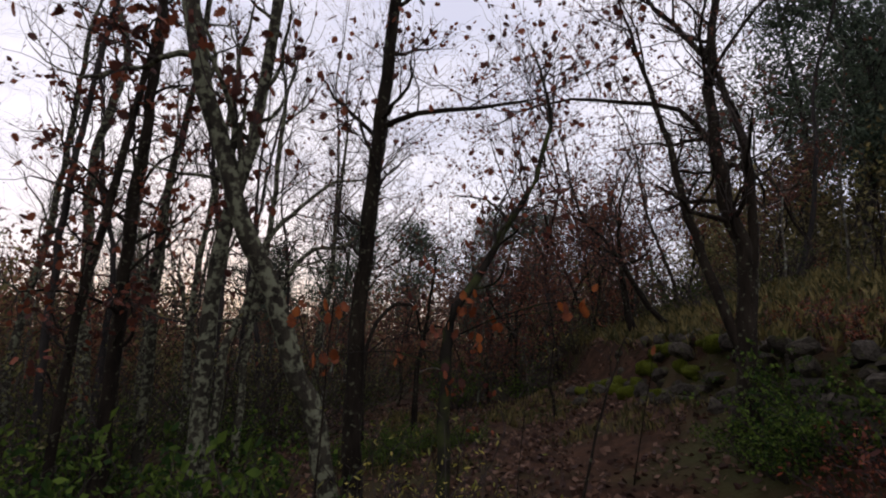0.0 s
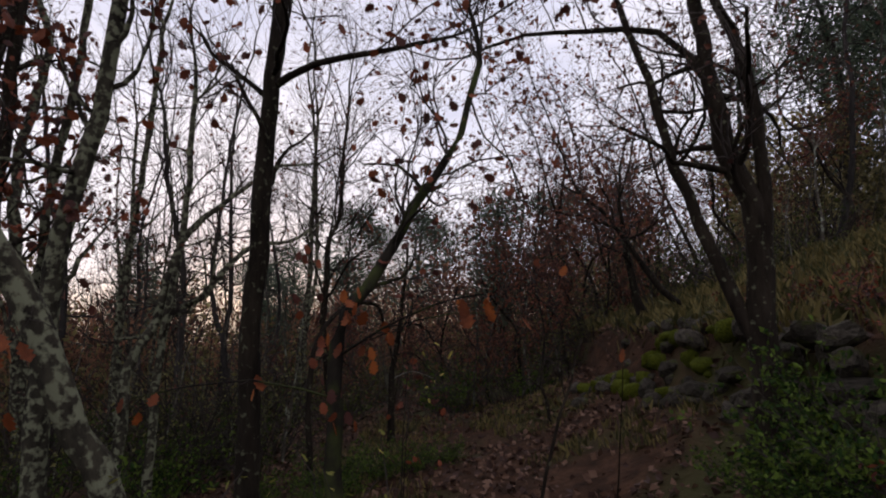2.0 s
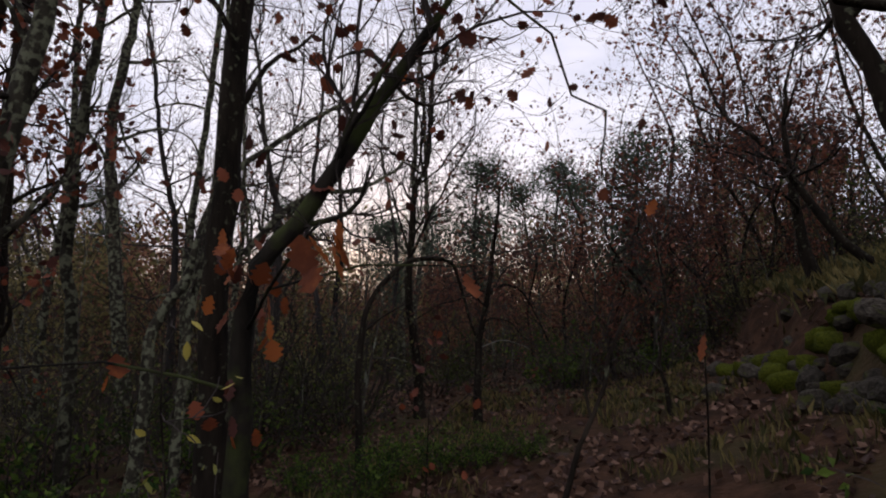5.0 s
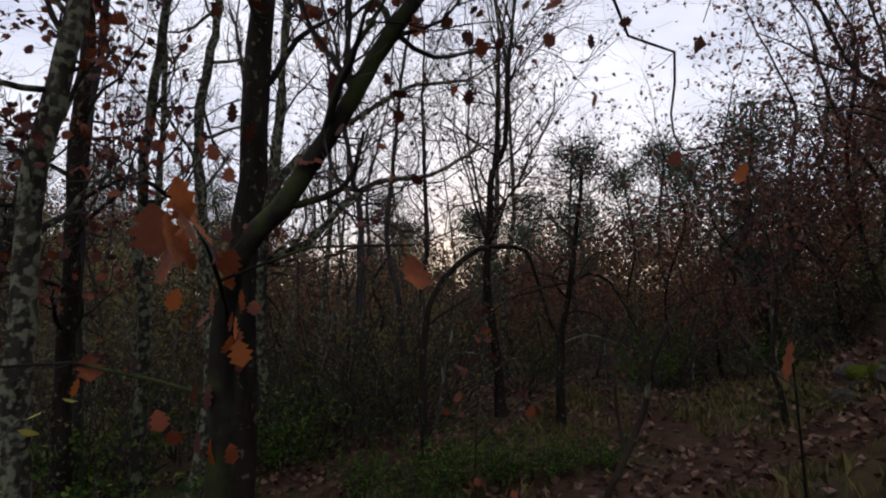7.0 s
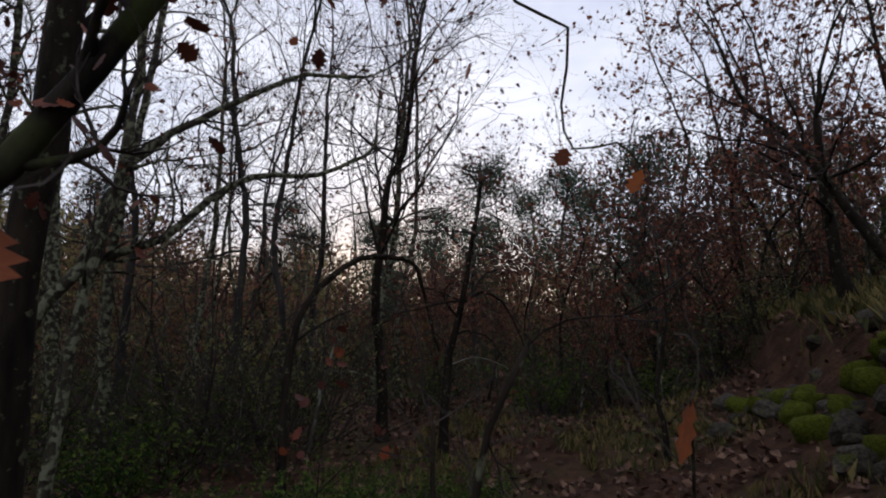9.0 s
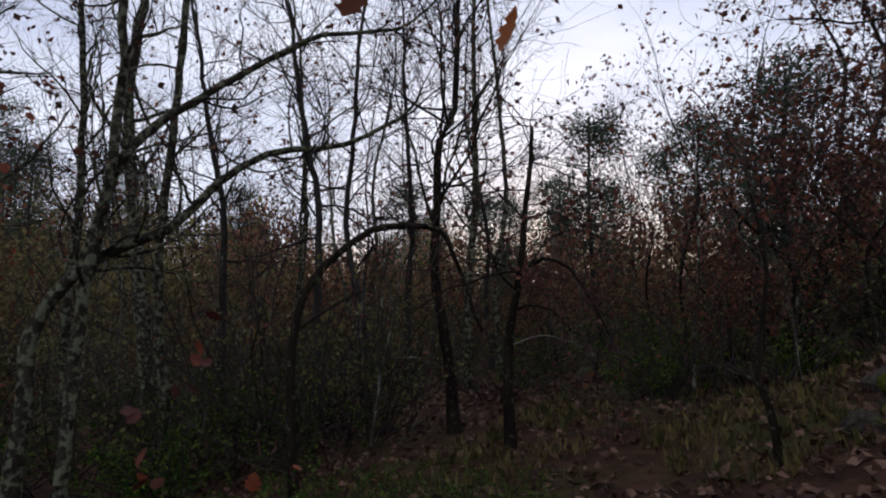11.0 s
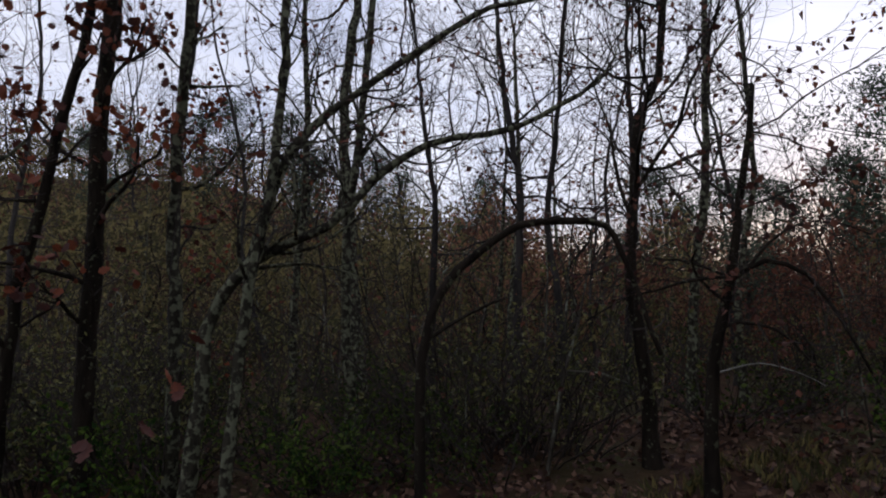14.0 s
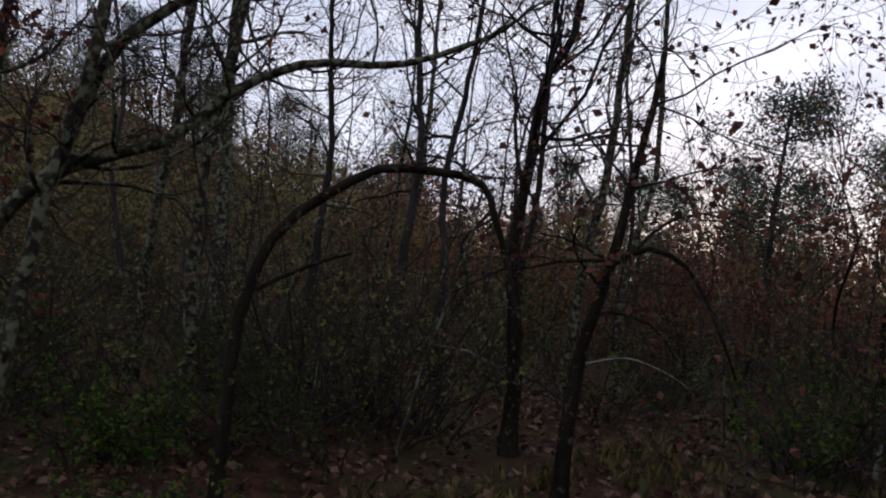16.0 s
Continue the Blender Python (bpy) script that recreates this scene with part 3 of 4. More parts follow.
def scatter_trees(count, seed):
    rnd = random.Random(seed)
    made = 0
    places = []
    while made < count:
        a = radians(rnd.uniform(-58, 100))
        dist = 9 + 48 * rnd.random() ** 0.9
        x, y = 1.2 - math.sin(a) * dist, 4 + math.cos(a) * dist
        if not clear_of_walk(x, y) or (x > foot(y) + 1.5 and rnd.random() < 0.45):
            continue
        if any(math.hypot(x - u, y - v) < 0.9 for u, v in places):
            continue
        if 6 < math.degrees(a) < 24 and dist > 9 and rnd.random() < 0.9:
            continue
        places.append((x, y))
        pick = rnd.choice((0, 0, 1, 1, 2, 2, 3, 3, 3, 4, 5)) if x < foot(y) + 2 else rnd.choice((0, 1, 2, 4, 4, 5, 5))
        s = rnd.uniform(0.75, 1.25)
        m = pose(x, y, ground_z(x, y), rnd.uniform(-4, 4), rnd.uniform(-4, 4), rnd.uniform(0, 360)) @ Matrix.Diagonal((s, s, s, 1))
        copy_thing(STOCK[pick], m)
        made += 1


scatter_trees(118, 5)


def make_pine(seed, height, group="pines on the hill"):
    rnd = random.Random(seed)
    root = new("pine_tree")
    trunk, needles = Shape(), Shape()
    pts = [Vector((0.25 * math.sin(k * 0.7 + seed), 0.2 * math.cos(k * 0.9), height * k / 7 - 0.2)) for k in range(8)]
    trunk.tube(pts, [0.16 * (1 - 0.11 * k) for k in range(8)], 7)
    for k in range(46):
        t = rnd.uniform(0.35, 1.0)
        i = t * 7
        p = pts[int(min(i, 6.99))].lerp(pts[min(7, int(i) + 1)], i % 1)
        reach = height * 0.27 * math.sin(math.pi * (0.15 + 0.72 * (t - 0.35) / 0.65)) * rnd.uniform(0.5, 1.15)
        a = rnd.uniform(0, 6.283)
        d = Vector((math.cos(a), math.sin(a), rnd.uniform(0.0, 0.5))).normalized()
        line = [p + d * reach * j / 4 + Vector((0, 0, 0.12 * reach * (j / 4) ** 2)) for j in range(5)]
        trunk.tube(line, [0.03 * (1 - 0.18 * j) for j in range(5)], 4)
        for _ in range(7):
            c = line[rnd.randint(1, 4)] + any_way(rnd) * 0.55
            for _ in range(19):
                needles.leaf(c + any_way(rnd) * 0.75 * rnd.random() ** 0.6, (any_way(rnd) + Vector((0, 0, 0.5))).normalized(), rnd.uniform(0.13, 0.27), rnd, False, 0.26)
    trunk.build("trunk", BARK_GREY, root, True)
    tagged(needles.build("needles", NEEDLE, root), kind="stuff")
    return tagged(root, "dark green pine tree with an open crown", "tree", group)


PINES = [make_pine(61, 8.5), make_pine(62, 10.5)]
PINES[0].location = (12.0, 18.5, ground_z(12.0, 18.5))
PINES[1].location = (12.5, 20.0, ground_z(12.5, 20.0))


def scatter_pines():
    rnd = random.Random(8)
    for x, y, s in ((15, 17, 1.0), (11.8, 22, 1.05), (15.5, 22, 1.1), (18, 26, 1.2), (14.5, 27, 1.1), (20, 20, 1.1), (13.5, 34, 1.1), (13.6, 15.6, 0.8), (17.5, 18.5, 1.0),
                    (0.6, 18.6, 0.62), (-4.6, 21.5, 0.62), (3.0, 32, 0.7), (-3.5, 34, 0.75), (-8, 40, 0.9), (-14, 38, 0.8), (5, 42, 0.85), (-20, 33, 0.8), (-26, 24, 0.75), (0, 48, 0.95), (-30, 14, 0.75), (23, 32, 1.2), (-7.2, 29, 0.7), (-3.0, 26.5, 0.68), (17, 12.5, 1.0), (-11, 32, 0.7), (-17, 28, 0.7), (7.5, 38, 0.9), (-22, 13, 0.5), (-25, 17, 0.55), (-21, 21, 0.55), (-26, 9, 0.55), (-29, 20, 0.6), (-18, 18, 0.45), (-15, 24, 0.5), (-12.5, 21, 0.42), (-24, 5, 0.5), (-9, 24, 0.5), (-31, 11, 0.6), (-6.5, 19, 0.42)):
        copy_thing(PINES[rnd.randint(0, 1)], pose(x, y, ground_z(x, y), 0, 0, rnd.uniform(0, 360)) @ Matrix.Diagonal((s, s, s, 1)))


scatter_pines()


def russet_group():
    rnd = random.Random(31)
    for x, y, s in ((0.2, 22, 1.45), (1.5, 24, 1.5), (2.8, 21.5, 1.4), (4.2, 23, 1.5), (1.0, 19, 1.0), (3.4, 18.5, 1.1), (5.5, 21, 1.1), (-0.8, 16.5, 0.75), (0.8, 15.5, 0.65), (-2.2, 19, 0.7), (2.2, 16, 0.8)):
        copy_thing(STOCK[rnd.choice((4, 4, 5))], pose(x, y, ground_z(x, y), 0, 0, rnd.uniform(0, 360)) @ Matrix.Diagonal((s, s, s, 1)))

    for x, y, k in ((0.5, 14.0, 0.85), (2.1, 14.2, 1.0), (1.6, 15.9, 1.2), (3.0, 15.2, 1.15), (2.6, 17.0, 1.3), (0.8, 17.6, 1.3), (4.4, 16.6, 1.2), (6.2, 18.0, 1.2), (5.2, 20.5, 1.4), (8.0, 16.0, 1.2), (9.5, 19.0, 1.4), (-2.4, 14.9, 0.75), (-3.3, 16.2, 0.9), (-1.6, 14.4, 0.6), (-4.4, 15.0, 0.7)):
        s = 0.78 * k
        copy_thing(STOCK[6], pose(x, y, ground_z(x, y), 0, 0, rnd.uniform(0, 360)) @ Matrix.Diagonal((s, s, s, 1)))


russet_group()


# ---- undergrowth ----
def make_shrub(name, seed, height, spread, stems, leaf_mat, leaf_count, leaf_size, label, group, width=0.6, low=0.2):
    rnd = random.Random(seed)
    root = new(name)
    wood, foliage = Shape(), Shape()
    for k in range(stems):
        a = rnd.uniform(0, 6.283)
        p = Vector((math.cos(a), math.sin(a), 0)) * spread * 0.25 * rnd.random() + Vector((0, 0, -0.05))
        d = Vector((math.cos(a) * spread / height * 0.6, math.sin(a) * spread / height * 0.6, 1)).normalized()
        length, pts = height * rnd.uniform(0.5, 1.1), []
        for j in range(5):
            pts.append(p.copy())
            d = (d + any_way(rnd) * 0.34 + Vector((0, 0, -0.06))).normalized()
            p = p + d * length / 4
        wood.tube(pts, [0.009 * (1 - 0.19 * j) for j in range(5)], 3)
        for j in range(1, 5):
            side = [pts[j] + (any_way(rnd) * 0.7 + Vector((0, 0, 0.4))) * length * 0.13 * i for i in range(3)]
            side[1] = pts[j].lerp(side[2], 0.5)
            side[0] = pts[j]
            wood.tube([side[0], side[2]], [0.004, 0.0015], 3)
            for _ in range(leaf_count):
                t = rnd.random()
                c = side[0].lerp(side[2], t) + any_way(rnd) * 0.05
                if c.z > low * height * rnd.random():
                    foliage.leaf(c, (any_way(rnd) + Vector((0, 0, 0.1))).normalized(), leaf_size * rnd.uniform(0.6, 1.3), rnd, False, width)
    tagged(wood.build("stems", TWIG, root), kind="stuff")
    if foliage.f:
        tagged(foliage.build("leaves", leaf_mat, root), kind="stuff")
    return tagged(root, label, "shrub", group)


SCRUB = [make_shrub("scrub_bush", 71, 1.5, 1.4, 20, LEAF_OLIVE, 6, 0.045, "dull olive-brown scrub of thin stems", "scrub under the trees"),
         make_shrub("scrub_bush", 72, 1.9, 1.5, 20, LEAF_BROWN, 2, 0.04, "brown leafless scrub of thin stems", "scrub under the trees"),
         make_shrub("scrub_bush", 73, 1.2, 1.5, 18, LEAF_GREEN, 7, 0.042, "dark green scrub with small leaves", "scrub under the trees")]
GREEN = make_shrub("green_bush", 74, 1.1, 1.2, 40, LEAF_BRIGHT, 9, 0.065, "leafy green bush among fallen leaves", "green bushes")
YELLOW = make_shrub("yellow_leaved_shoot", 75, 1.0, 0.5, 9, LEAF_YELLOW, 3, 0.05, "thin shoots with narrow yellow-green leaves", "yellow shoots", 0.35)


def plant(ob, places, seed, first=True):
    rnd = random.Random(seed)
    for k, (x, y, s) in enumerate(places):
        m = pose(x, y, ground_z(x, y), 0, 0, rnd.uniform(0, 360)) @ Matrix.Diagonal((s, s, s * rnd.uniform(0.85, 1.15), 1))
        if k == 0 and first:
            ob.matrix_basis = m
        else:
            keep = ob.scale.copy()
            ob.scale = (1, 1, 1)
            copy_thing(ob, m)
            ob.scale = keep


plant(GREEN, [(-1.6, 3.6, 1.1), (-1.3, 3.0, 0.9), (-2.2, 3.2, 1.2), (-0.9, 4.4, 0.7), (2.98, 5.95, 0.8), (2.72, 6.1, 0.5), (2.72, 5.7, 0.55), (3.2, 6.2, 0.7), (-0.3, 13.2, 0.9), (1.2, 14, 0.8), (-0.9, 8.35, 0.5), (-0.45, 8.55, 0.45), (-0.1, 8.8, 0.4), (0.2, 9.2, 0.35), (-1.5, 8.1, 0.4), (-2.6, 4.2, 1.3), (-0.6, 3.7, 0.75), (-3.6, 4.8, 1.3), (-1.6, 5.6, 1.0), (-0.1, 4.6, 0.55), (3.1, 5.5, 0.65), (-0.75, 7.9, 0.45), (-1.9, 6.9, 0.5), (-2.95, 8.5, 0.75), (-3.8, 7.0, 0.9)], 1)
BRACKEN = make_shrub("bracken_clump", 76, 0.55, 0.9, 22, LEAF_RED, 7, 0.05, "low clump of red-brown dead bracken", "bracken clumps", 0.4, 0.0)
plant(BRACKEN, [(2.9, 3.4, 1.0), (3.15, 4.3, 1.1), (3.25, 5.0, 1.0), (2.85, 4.9, 0.8), (3.3, 3.7, 1.2), (3.75, 6.0, 0.9), (3.4, 2.8, 1.0), (3.9, 6.9, 0.8), (3.6, 8.2, 0.8)], 4)
plant(YELLOW, [(0.0, 5.1, 1.0), (-0.3, 4.95, 1.1), (0.12, 4.8, 0.85), (-0.5, 5.25, 1.1), (0.28, 5.3, 0.9), (-0.8, 5.3, 1.0), (-0.35, 3.9, 1.0), (-0.05, 4.3, 0.9), (-0.1, 4.7, 0.9), (-0.6, 4.4, 0.9), (0.45, 5.0, 0.8), (-0.45, 5.3, 0.8)], 2)


def scatter_scrub(count, seed):
    rnd = random.Random(seed)
    spots = [[], [], []]
    made = 0
    while made < count:
        a = radians(rnd.uniform(-52, 105))
        dist = 6.5 + 30 * rnd.random() ** 1.3
        x, y = 1.2 - math.sin(a) * dist, 5 + math.cos(a) * dist
        if (-2.2 < x < 4.5 and y < 13) or (x > foot(y) + 2 and rnd.random() < (0.8 if y < 13 else 0.3)):
            continue
        spots[rnd.choice((0, 0, 0, 1, 2, 2))].append((x, y, rnd.uniform(0.8, 1.7)))
        made += 1
    for ob, places in zip(SCRUB, spots):
        plant(ob, places, seed)


scatter_scrub(300, 3)
plant(SCRUB[2], [(-2.9, 8.6, 1.3), (-3.3, 9.4, 1.4), (-2.4, 9.9, 1.1), (-0.2, 12.6, 1.0), (-5.0, 7.6, 1.3), (2.2, 14.2, 1.1)], 7, False)
plant(SCRUB[0], [(-4.0, 7.2, 1.2), (-4.6, 8.4, 1.3), (-3.4, 10.6, 1.2), (-5.6, 6.9, 1.4)], 8, False)


# ---- distant woods ----
def make_far_woods(name, seed, count, mat, near, far, low, high, left_only, label, size=0.24):
    rnd = random.Random(seed)
    foliage = Shape()
    clumps = []
    for _ in range(count // 26):
        a = radians(rnd.uniform(-68, -22) if left_only == 3 else rnd.uniform(-15, 60) if left_only == 4 else rnd.uniform(35, 112) if left_only else rnd.uniform(-60, 105))
        dist = rnd.uniform(near, far)
        x, y = 1.2 - math.sin(a) * dist, 6 + math.cos(a) * dist
        top = low + (high - low) * (0.5 + 0.5 * noise.noise((a * 7, seed, dist * 0.1))) * rnd.random()
        clumps.append((x, y, ground_z(x, y) + top, rnd.uniform(0.5, 1.5)))
    for x, y, z, r in clumps:
        for _ in range(26):
            foliage.leaf(Vector((x, y, z)) + any_way(rnd) * r * rnd.random() ** 0.5, (any_way(rnd) + Vector((0, 0, 0.5))).normalized(), size * rnd.uniform(0.5, 1.4), rnd, False, 0.5)
    ob = foliage.build(name, mat, None)
    return tagged(ob, label, "woods", kind="stuff")


make_far_woods("far_woods", 81, 46000, FAR_BROWN_HAZED, 22, 60, 0.1, 8.0, 0, "distant brown winter woodland", 0.17)
make_far_woods("far_woods", 82, 60000, FAR_OLIVE_HAZED, 15, 46, 0.1, 5.0, 0, "distant olive scrub at the wood's edge", 0.15)
make_far_woods("far_woods", 83, 78000, FAR_OLIVE_HAZED, 14, 48, 0.1, 6.0, 1, "olive brush on the rising slope", 0.17)
make_far_woods("far_woods", 84, 62000, FAR_OLIVE_HAZED, 15, 44, 0.1, 6.5, 3, "dark brush covering the wooded hillside", 0.2)
make_far_woods("far_woods", 85, 70000, FAR_BROWN_HAZED, 15, 40, 0.1, 6.5, 4, "russet brush under the distant pines", 0.18)


def make_thicket(seed, count):
    """Thin upright saplings, too many to count."""
    rnd = random.Random(seed)
    s = Shape()
    made = 0
    while made < count:
        a = radians(rnd.uniform(-45, 100))
        dist = 6 + 24 * rnd.random()
        x, y = 1.2 - math.sin(a) * dist, 5 + math.cos(a) * dist
        if (-1.9 < x < 4.5 and y < 12.5) or (x > foot(y) + 1.5 and rnd.random() < (0.8 if y < 13 else 0.25)):
            continue
        made += 1
        p, d = Vector((x, y, ground_z(x, y) - 0.05)), Vector((rnd.gauss(0, 0.1), rnd.gauss(0, 0.1), 1)).normalized()
        h = rnd.uniform(1.0, 4.2)
        pts = []
        for k in range(6):
            pts.append(p.copy())
            d = (d + any_way(rnd) * 0.13).normalized()
            p = p + d * h / 5
        r = 0.006 + 0.009 * h * rnd.random() ** 2
        s.tube(pts, [r * (1 - 0.15 * k) for k in range(6)], 3)
        for k in range(4):
            i = rnd.randint(2, 5)
            e = (any_way(rnd) + Vector((0, 0, 0.7))).normalized() * h * 0.22
            s.tube([pts[i], pts[i] + e * 0.5 + any_way(rnd) * 0.05, pts[i] + e], [r * 0.5, r * 0.35, 0.002], 3)
    tagged(s.build("sapling_thicket", THICKET, None), "thicket of thin bare upright saplings", "saplings", kind="stuff")


make_thicket(91, 520)


# ---- hanging leaves close to the path ----
def hang_leaves(tree, places, mat, seed, size=0.09):
    rnd = random.Random(seed)
    s = Shape()
    for x, y, z, n, spread in places:
        for _ in range(n):
            p = Vector((x, y, z)) + any_way(rnd) * spread - tree.location
            s.leaf(p, Vector((rnd.uniform(-0.5, 0.5), rnd.uniform(-0.5, 0.5), -1)).normalized(), size * rnd.uniform(0.7, 1.2), rnd, True, 0.85)
    ob = s.build("leaves", mat, tree, True)
    tagged(ob, "dry orange oak leaves" if mat is LEAF_ORANGE else "dry russet oak leaves", kind="stuff")


hang_leaves(bpy.data.objects["leaning_oak_tree"], [(1.22, 5.22, 1.73, 1, 0.01), (1.06, 4.8, 1.81, 3, 0.04), (0.95, 4.92, 1.8, 3, 0.05), (0.45, 5.35, 1.68, 3, 0.06), (0.3, 5.5, 1.55, 4, 0.06), (-0.3, 5.3, 1.45, 2, 0.06), (-0.75, 5.0, 1.4, 3, 0.08),
            (1.36, 6.97, 2.23, 1, 0.01), (1.6, 7.18, 2.2, 1, 0.01), (0.15, 5.6, 1.2, 2, 0.08), (0.7, 6.05, 2.75, 4, 0.12), (0.29, 5.43, 1.88, 6, 0.1), (0.18, 5.5, 1.72, 4, 0.1)], LEAF_ORANGE, 51, 0.08)
hang_leaves(bpy.data.objects["leaning_oak_tree"], [(-0.05, 5.75, 1.55, 6, 0.13), (0.1, 5.5, 1.28, 5, 0.12), (-0.1, 5.9, 1.95, 8, 0.18), (0.0, 5.65, 2.25, 6, 0.15), (0.35, 5.9, 2.5, 6, 0.15)], LEAF_RED, 58, 0.075)

make_tree("oak_sapling", [([down(-0.5, 4.0, 0.04), (-0.48, 3.95, 0.8), (-0.42, 3.82, 1.4), (-0.38, 3.75, 1.72)], 0.009, 0.003), ([(-0.44, 3.88, 1.2), (-0.6, 4.0, 1.5), (-0.68, 4.1, 1.7)], 0.005, 0.002)], 52, "thin oak sapling with a few orange leaves", BARK_DARK, limbs=3, limb_from=0.5, limb_length=0.25, levels=1, kids=2, tops=False)
hang_leaves(bpy.data.objects["oak_sapling"], [(-0.39, 3.76, 1.7, 5, 0.06), (-0.45, 3.85, 1.5, 3, 0.07), (-0.66, 4.08, 1.68, 4, 0.08)], LEAF_ORANGE, 53, 0.08)
make_tree("oak_sapling", [([down(1.75, 6.5, 0.04), (1.78, 6.3, 0.7), (1.79, 5.95, 1.25), (1.79, 5.8, 1.53)], 0.006, 0.002)], 54, "bare oak twig holding one dry leaf", BARK_DARK, limbs=2, limb_from=0.5, limb_length=0.15, levels=1, kids=2, tops=False)
hang_leaves(bpy.data.objects["oak_sapling.001"], [(1.79, 5.8, 1.53, 1, 0.005)], LEAF_ORANGE, 55, 0.085)
make_tree("bramble_shoot", [([down(0.58, 4.85, 0.04), (0.62, 4.82, 0.7), (0.67, 4.75, 1.2), (0.73, 4.68, 1.58)], 0.005, 0.002)], 56, "thin shoot with long yellow-green leaves", BARK_DARK, limbs=3, limb_from=0.6, limb_length=0.2, levels=1, kids=2, tops=False, leaf_mat=LEAF_YELLOW, leaves=0.4, leaf_size=0.036, leaf_width=0.34)
make_tree("oak_sapling", [([down(0.1, 7.3, 0.04), (0.15, 7.2, 0.6), (0.26, 7.12, 1.2)], 0.006, 0.002), ([(0.18, 7.18, 0.8), (0.4, 7.4, 1.05), (0.62, 7.6, 1.15)], 0.004, 0.002)], 57, "low oak twigs with dull pink-brown leaves", BARK_DARK, limbs=4, limb_from=0.5, limb_length=0.3, levels=1, kids=2, tops=False, leaf_mat=LEAF_RED, leaves=0.5, leaf_size=0.06, lobed=True)


# ---- dry stone wall and rocks ----
def stone_mesh(seed, mat):
    rnd = random.Random(seed)
    bm = bmesh.new()
    bmesh.ops.create_icosphere(bm, subdivisions=2, radius=0.5)
    for v in bm.verts:
        c = v.co
        w = max(abs(c.x), abs(c.y), abs(c.z))
        c *= 0.35 + 0.3 / max(w, 0.2)
        c += c.normalized() * 0.16 * noise.noise(c * 2.2 + Vector((seed, 0, 0))) + c.normalized() * 0.06 * noise.noise(c * 6 + Vector((seed, 3, 0)))
    me = bpy.data.meshes.new("stone")
    bm.to_mesh(me)
    bm.free()
    me.materials.append(mat)
    me.polygons.foreach_set("use_smooth", [mat is MOSS] * len(me.polygons))
    return me


STONES = [stone_mesh(k, STONE) for k in range(6)]
MOSSY = [stone_mesh(k + 20, MOSS) for k in range(3)]


def make_wall():
    rnd = random.Random(4)
    root = tagged(new("dry_stone_wall"), "tumbled dry stone wall of grey mossy stones", "wall", kind="structure")
    y = 4.2
    while y < 8.9:
        for row in range(6):
            x = edge(y) - 0.14 + row * 0.04 + rnd.uniform(-0.08, 0.08)
            z = ground_z(edge(y) - 0.3, y) + 0.03 + row * 0.145 + rnd.uniform(-0.04, 0.04)
            if rnd.random() < ((0.2 if row > 2 else 0.0) if y < 7.0 else (0.85 if row > 1 else 0.3)):
                continue
            ob = new("stone", rnd.choice(STONES if rnd.random() < 0.85 else MOSSY))
            ob.parent = root
            ob.matrix_basis = pose(x, y + rnd.uniform(-0.1, 0.1), z, rnd.uniform(-20, 20), rnd.uniform(-20, 20), rnd.uniform(0, 360)) @ Matrix.Diagonal((rnd.uniform(0.18, 0.44), rnd.uniform(0.18, 0.36), rnd.uniform(0.12, 0.27), 1))
        y += rnd.uniform(0.2, 0.3)


make_wall()


def scatter_rocks():
    rnd = random.Random(6)
    for k in range(70):
        t = rnd.random()
        x, y = (2.9 - 0.6 * t + rnd.gauss(0, 0.22), 9.9 + 1.4 * t + rnd.gauss(0, 0.3)) if k > 24 else (2.95 + rnd.gauss(0, 0.2), 9.0 + rnd.gauss(0, 0.5))
        moss = rnd.random() < 0.3
        ob = new("mossy_rock" if moss else "rock", rnd.choice(MOSSY if moss else STONES))
        s = rnd.uniform(0.12, 0.34)
        ob.matrix_basis = pose(x, y, ground_z(x, y) + 0.12 * s, rnd.uniform(-25, 25), rnd.uniform(-25, 25), rnd.uniform(0, 360)) @ Matrix.Diagonal((s, s * rnd.uniform(0.7, 1), s * rnd.uniform(0.5, 0.8), 1))
        tagged(ob, "bright green moss-covered stone on the bank" if moss else "grey fallen stone on the leafy bank", "rock", "fallen stones")


scatter_rocks()


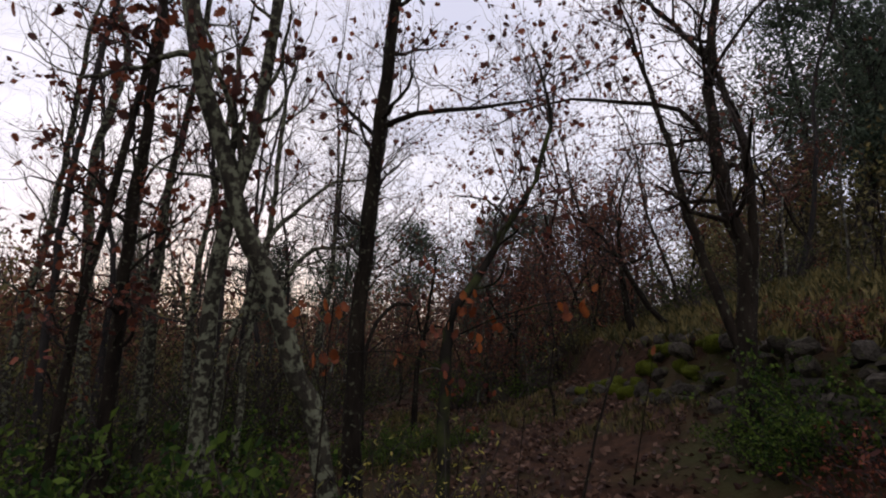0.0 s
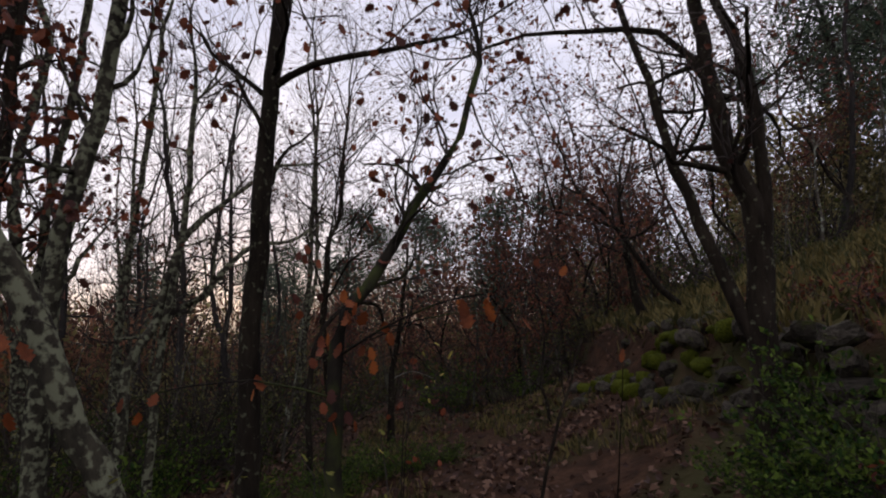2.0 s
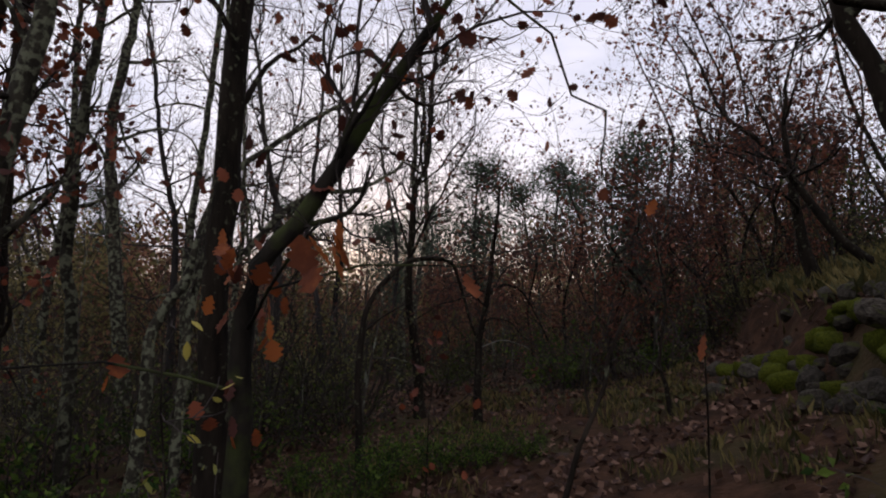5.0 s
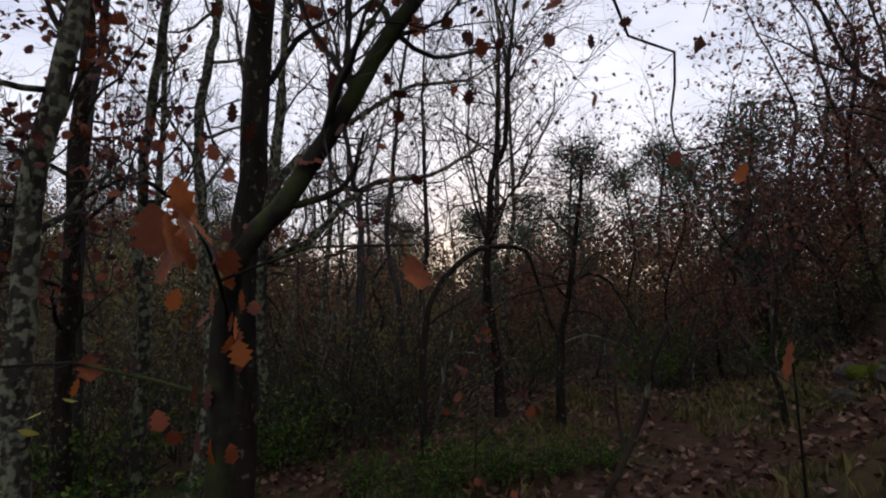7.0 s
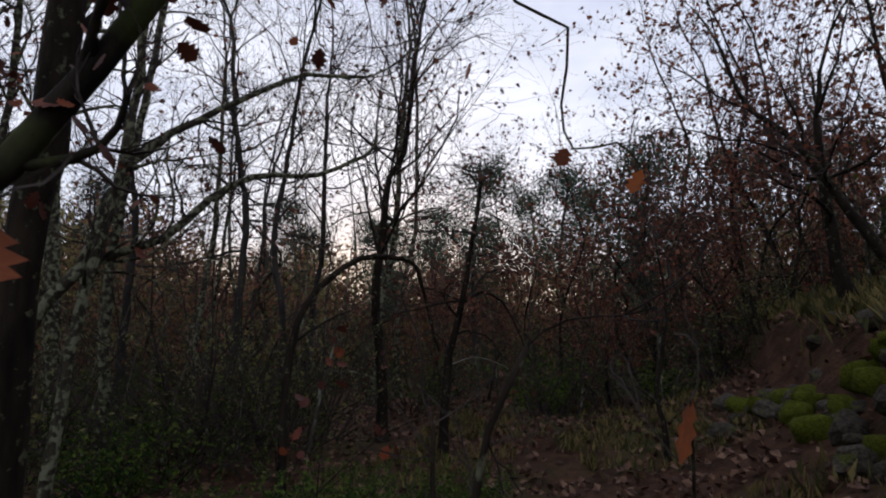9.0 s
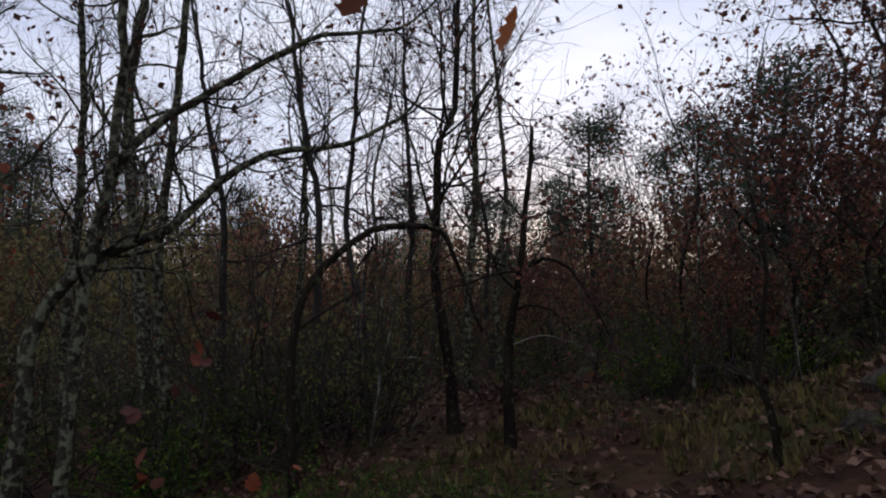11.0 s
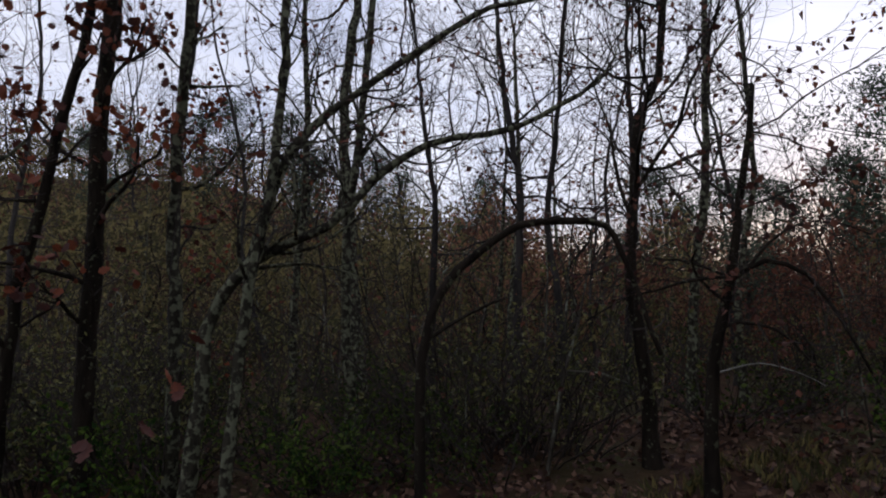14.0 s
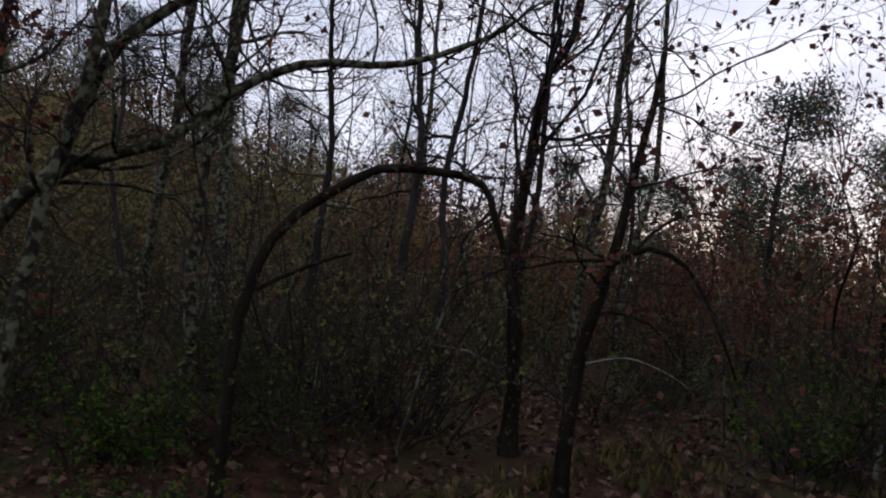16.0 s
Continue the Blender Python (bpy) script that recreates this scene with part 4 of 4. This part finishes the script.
# ---- litter and grass ----
def make_litter():
    rnd = random.Random(9)
    s = Shape()
    for _ in range(20000):
        x, y = rnd.uniform(-4, 5.5), rnd.uniform(0.8, 14.5)
        if noise.noise((x * 0.8, y * 0.8, 2.0)) < -0.25 and rnd.random() < 0.7:
            continue
        d = Vector((rnd.uniform(-1, 1), rnd.uniform(-1, 1), rnd.uniform(-0.1, 0.35))).normalized()
        s.leaf(Vector((x, y, ground_z(x, y) + rnd.uniform(0.004, 0.03))), d, rnd.uniform(0.04, 0.1), rnd, False, 0.8)
    tagged(s.build("leaf_litter", LITTER, None), "fallen brown and tan oak leaves covering the ground", "leaves", kind="stuff")


def make_grass():
    rnd = random.Random(10)
    s = Shape()
    for _ in range(1300):
        if rnd.random() < 0.6:
            x, y = rnd.uniform(-1.5, 3.2), rnd.uniform(7.5, 14)
        else:
            y = rnd.uniform(6, 18)
            x = foot(y) + rnd.uniform(2.7, 9)
        if noise.noise((x * 0.6, y * 0.6, 11.0)) < 0.0:
            continue
        for _ in range(12):
            p = Vector((x + rnd.gauss(0, 0.06), y + rnd.gauss(0, 0.06), 0))
            p.z = ground_z(p.x, p.y) - 0.01
            d = Vector((rnd.gauss(0, 0.35), rnd.gauss(0, 0.35), 1)).normalized()
            s.leaf(p, d, rnd.uniform(0.05, 0.16), rnd, False, 0.09)
    for _ in range(5200):
        y = rnd.uniform(5, 24)
        x = edge(y) + 0.25 + 9.5 * rnd.random() ** 1.3
        if noise.noise((x * 0.5, y * 0.5, 17.0)) < -0.3:
            continue
        far = 1 + 0.04 * max(0.0, y - 8)
        for _ in range(7):
            p = Vector((x + rnd.gauss(0, 0.09), y + rnd.gauss(0, 0.09), 0))
            p.z = ground_z(p.x, p.y) - 0.01
            d = Vector((rnd.gauss(0, 0.45), rnd.gauss(0, 0.45), 1)).normalized()
            s.leaf(p, d, rnd.uniform(0.08, 0.26) * far, rnd, False, 0.1)
    tagged(s.build("grass", GRASS, None), "thin dry olive grass on the forest floor", "grass", kind="stuff")


make_litter()
make_grass()


# ---- fallen sticks ----
def make_stick(pts, r, label):
    s = Shape()
    s.tube(curve_points(pts, 0.06), [r * (1 - 0.6 * k / (len(curve_points(pts, 0.06)) - 1)) for k in range(len(curve_points(pts, 0.06)))], 6)
    tagged(raw("dead_branch", s.v, s.f, DEADWOOD, None, True), label, "branch")


make_stick([(-0.74, 10.79, 1.05), (-0.52, 10.94, 1.13), (-0.32, 11.09, 1.07), (-0.2, 11.15, 1.0)], 0.007, "pale dead branch jutting from a dark trunk")
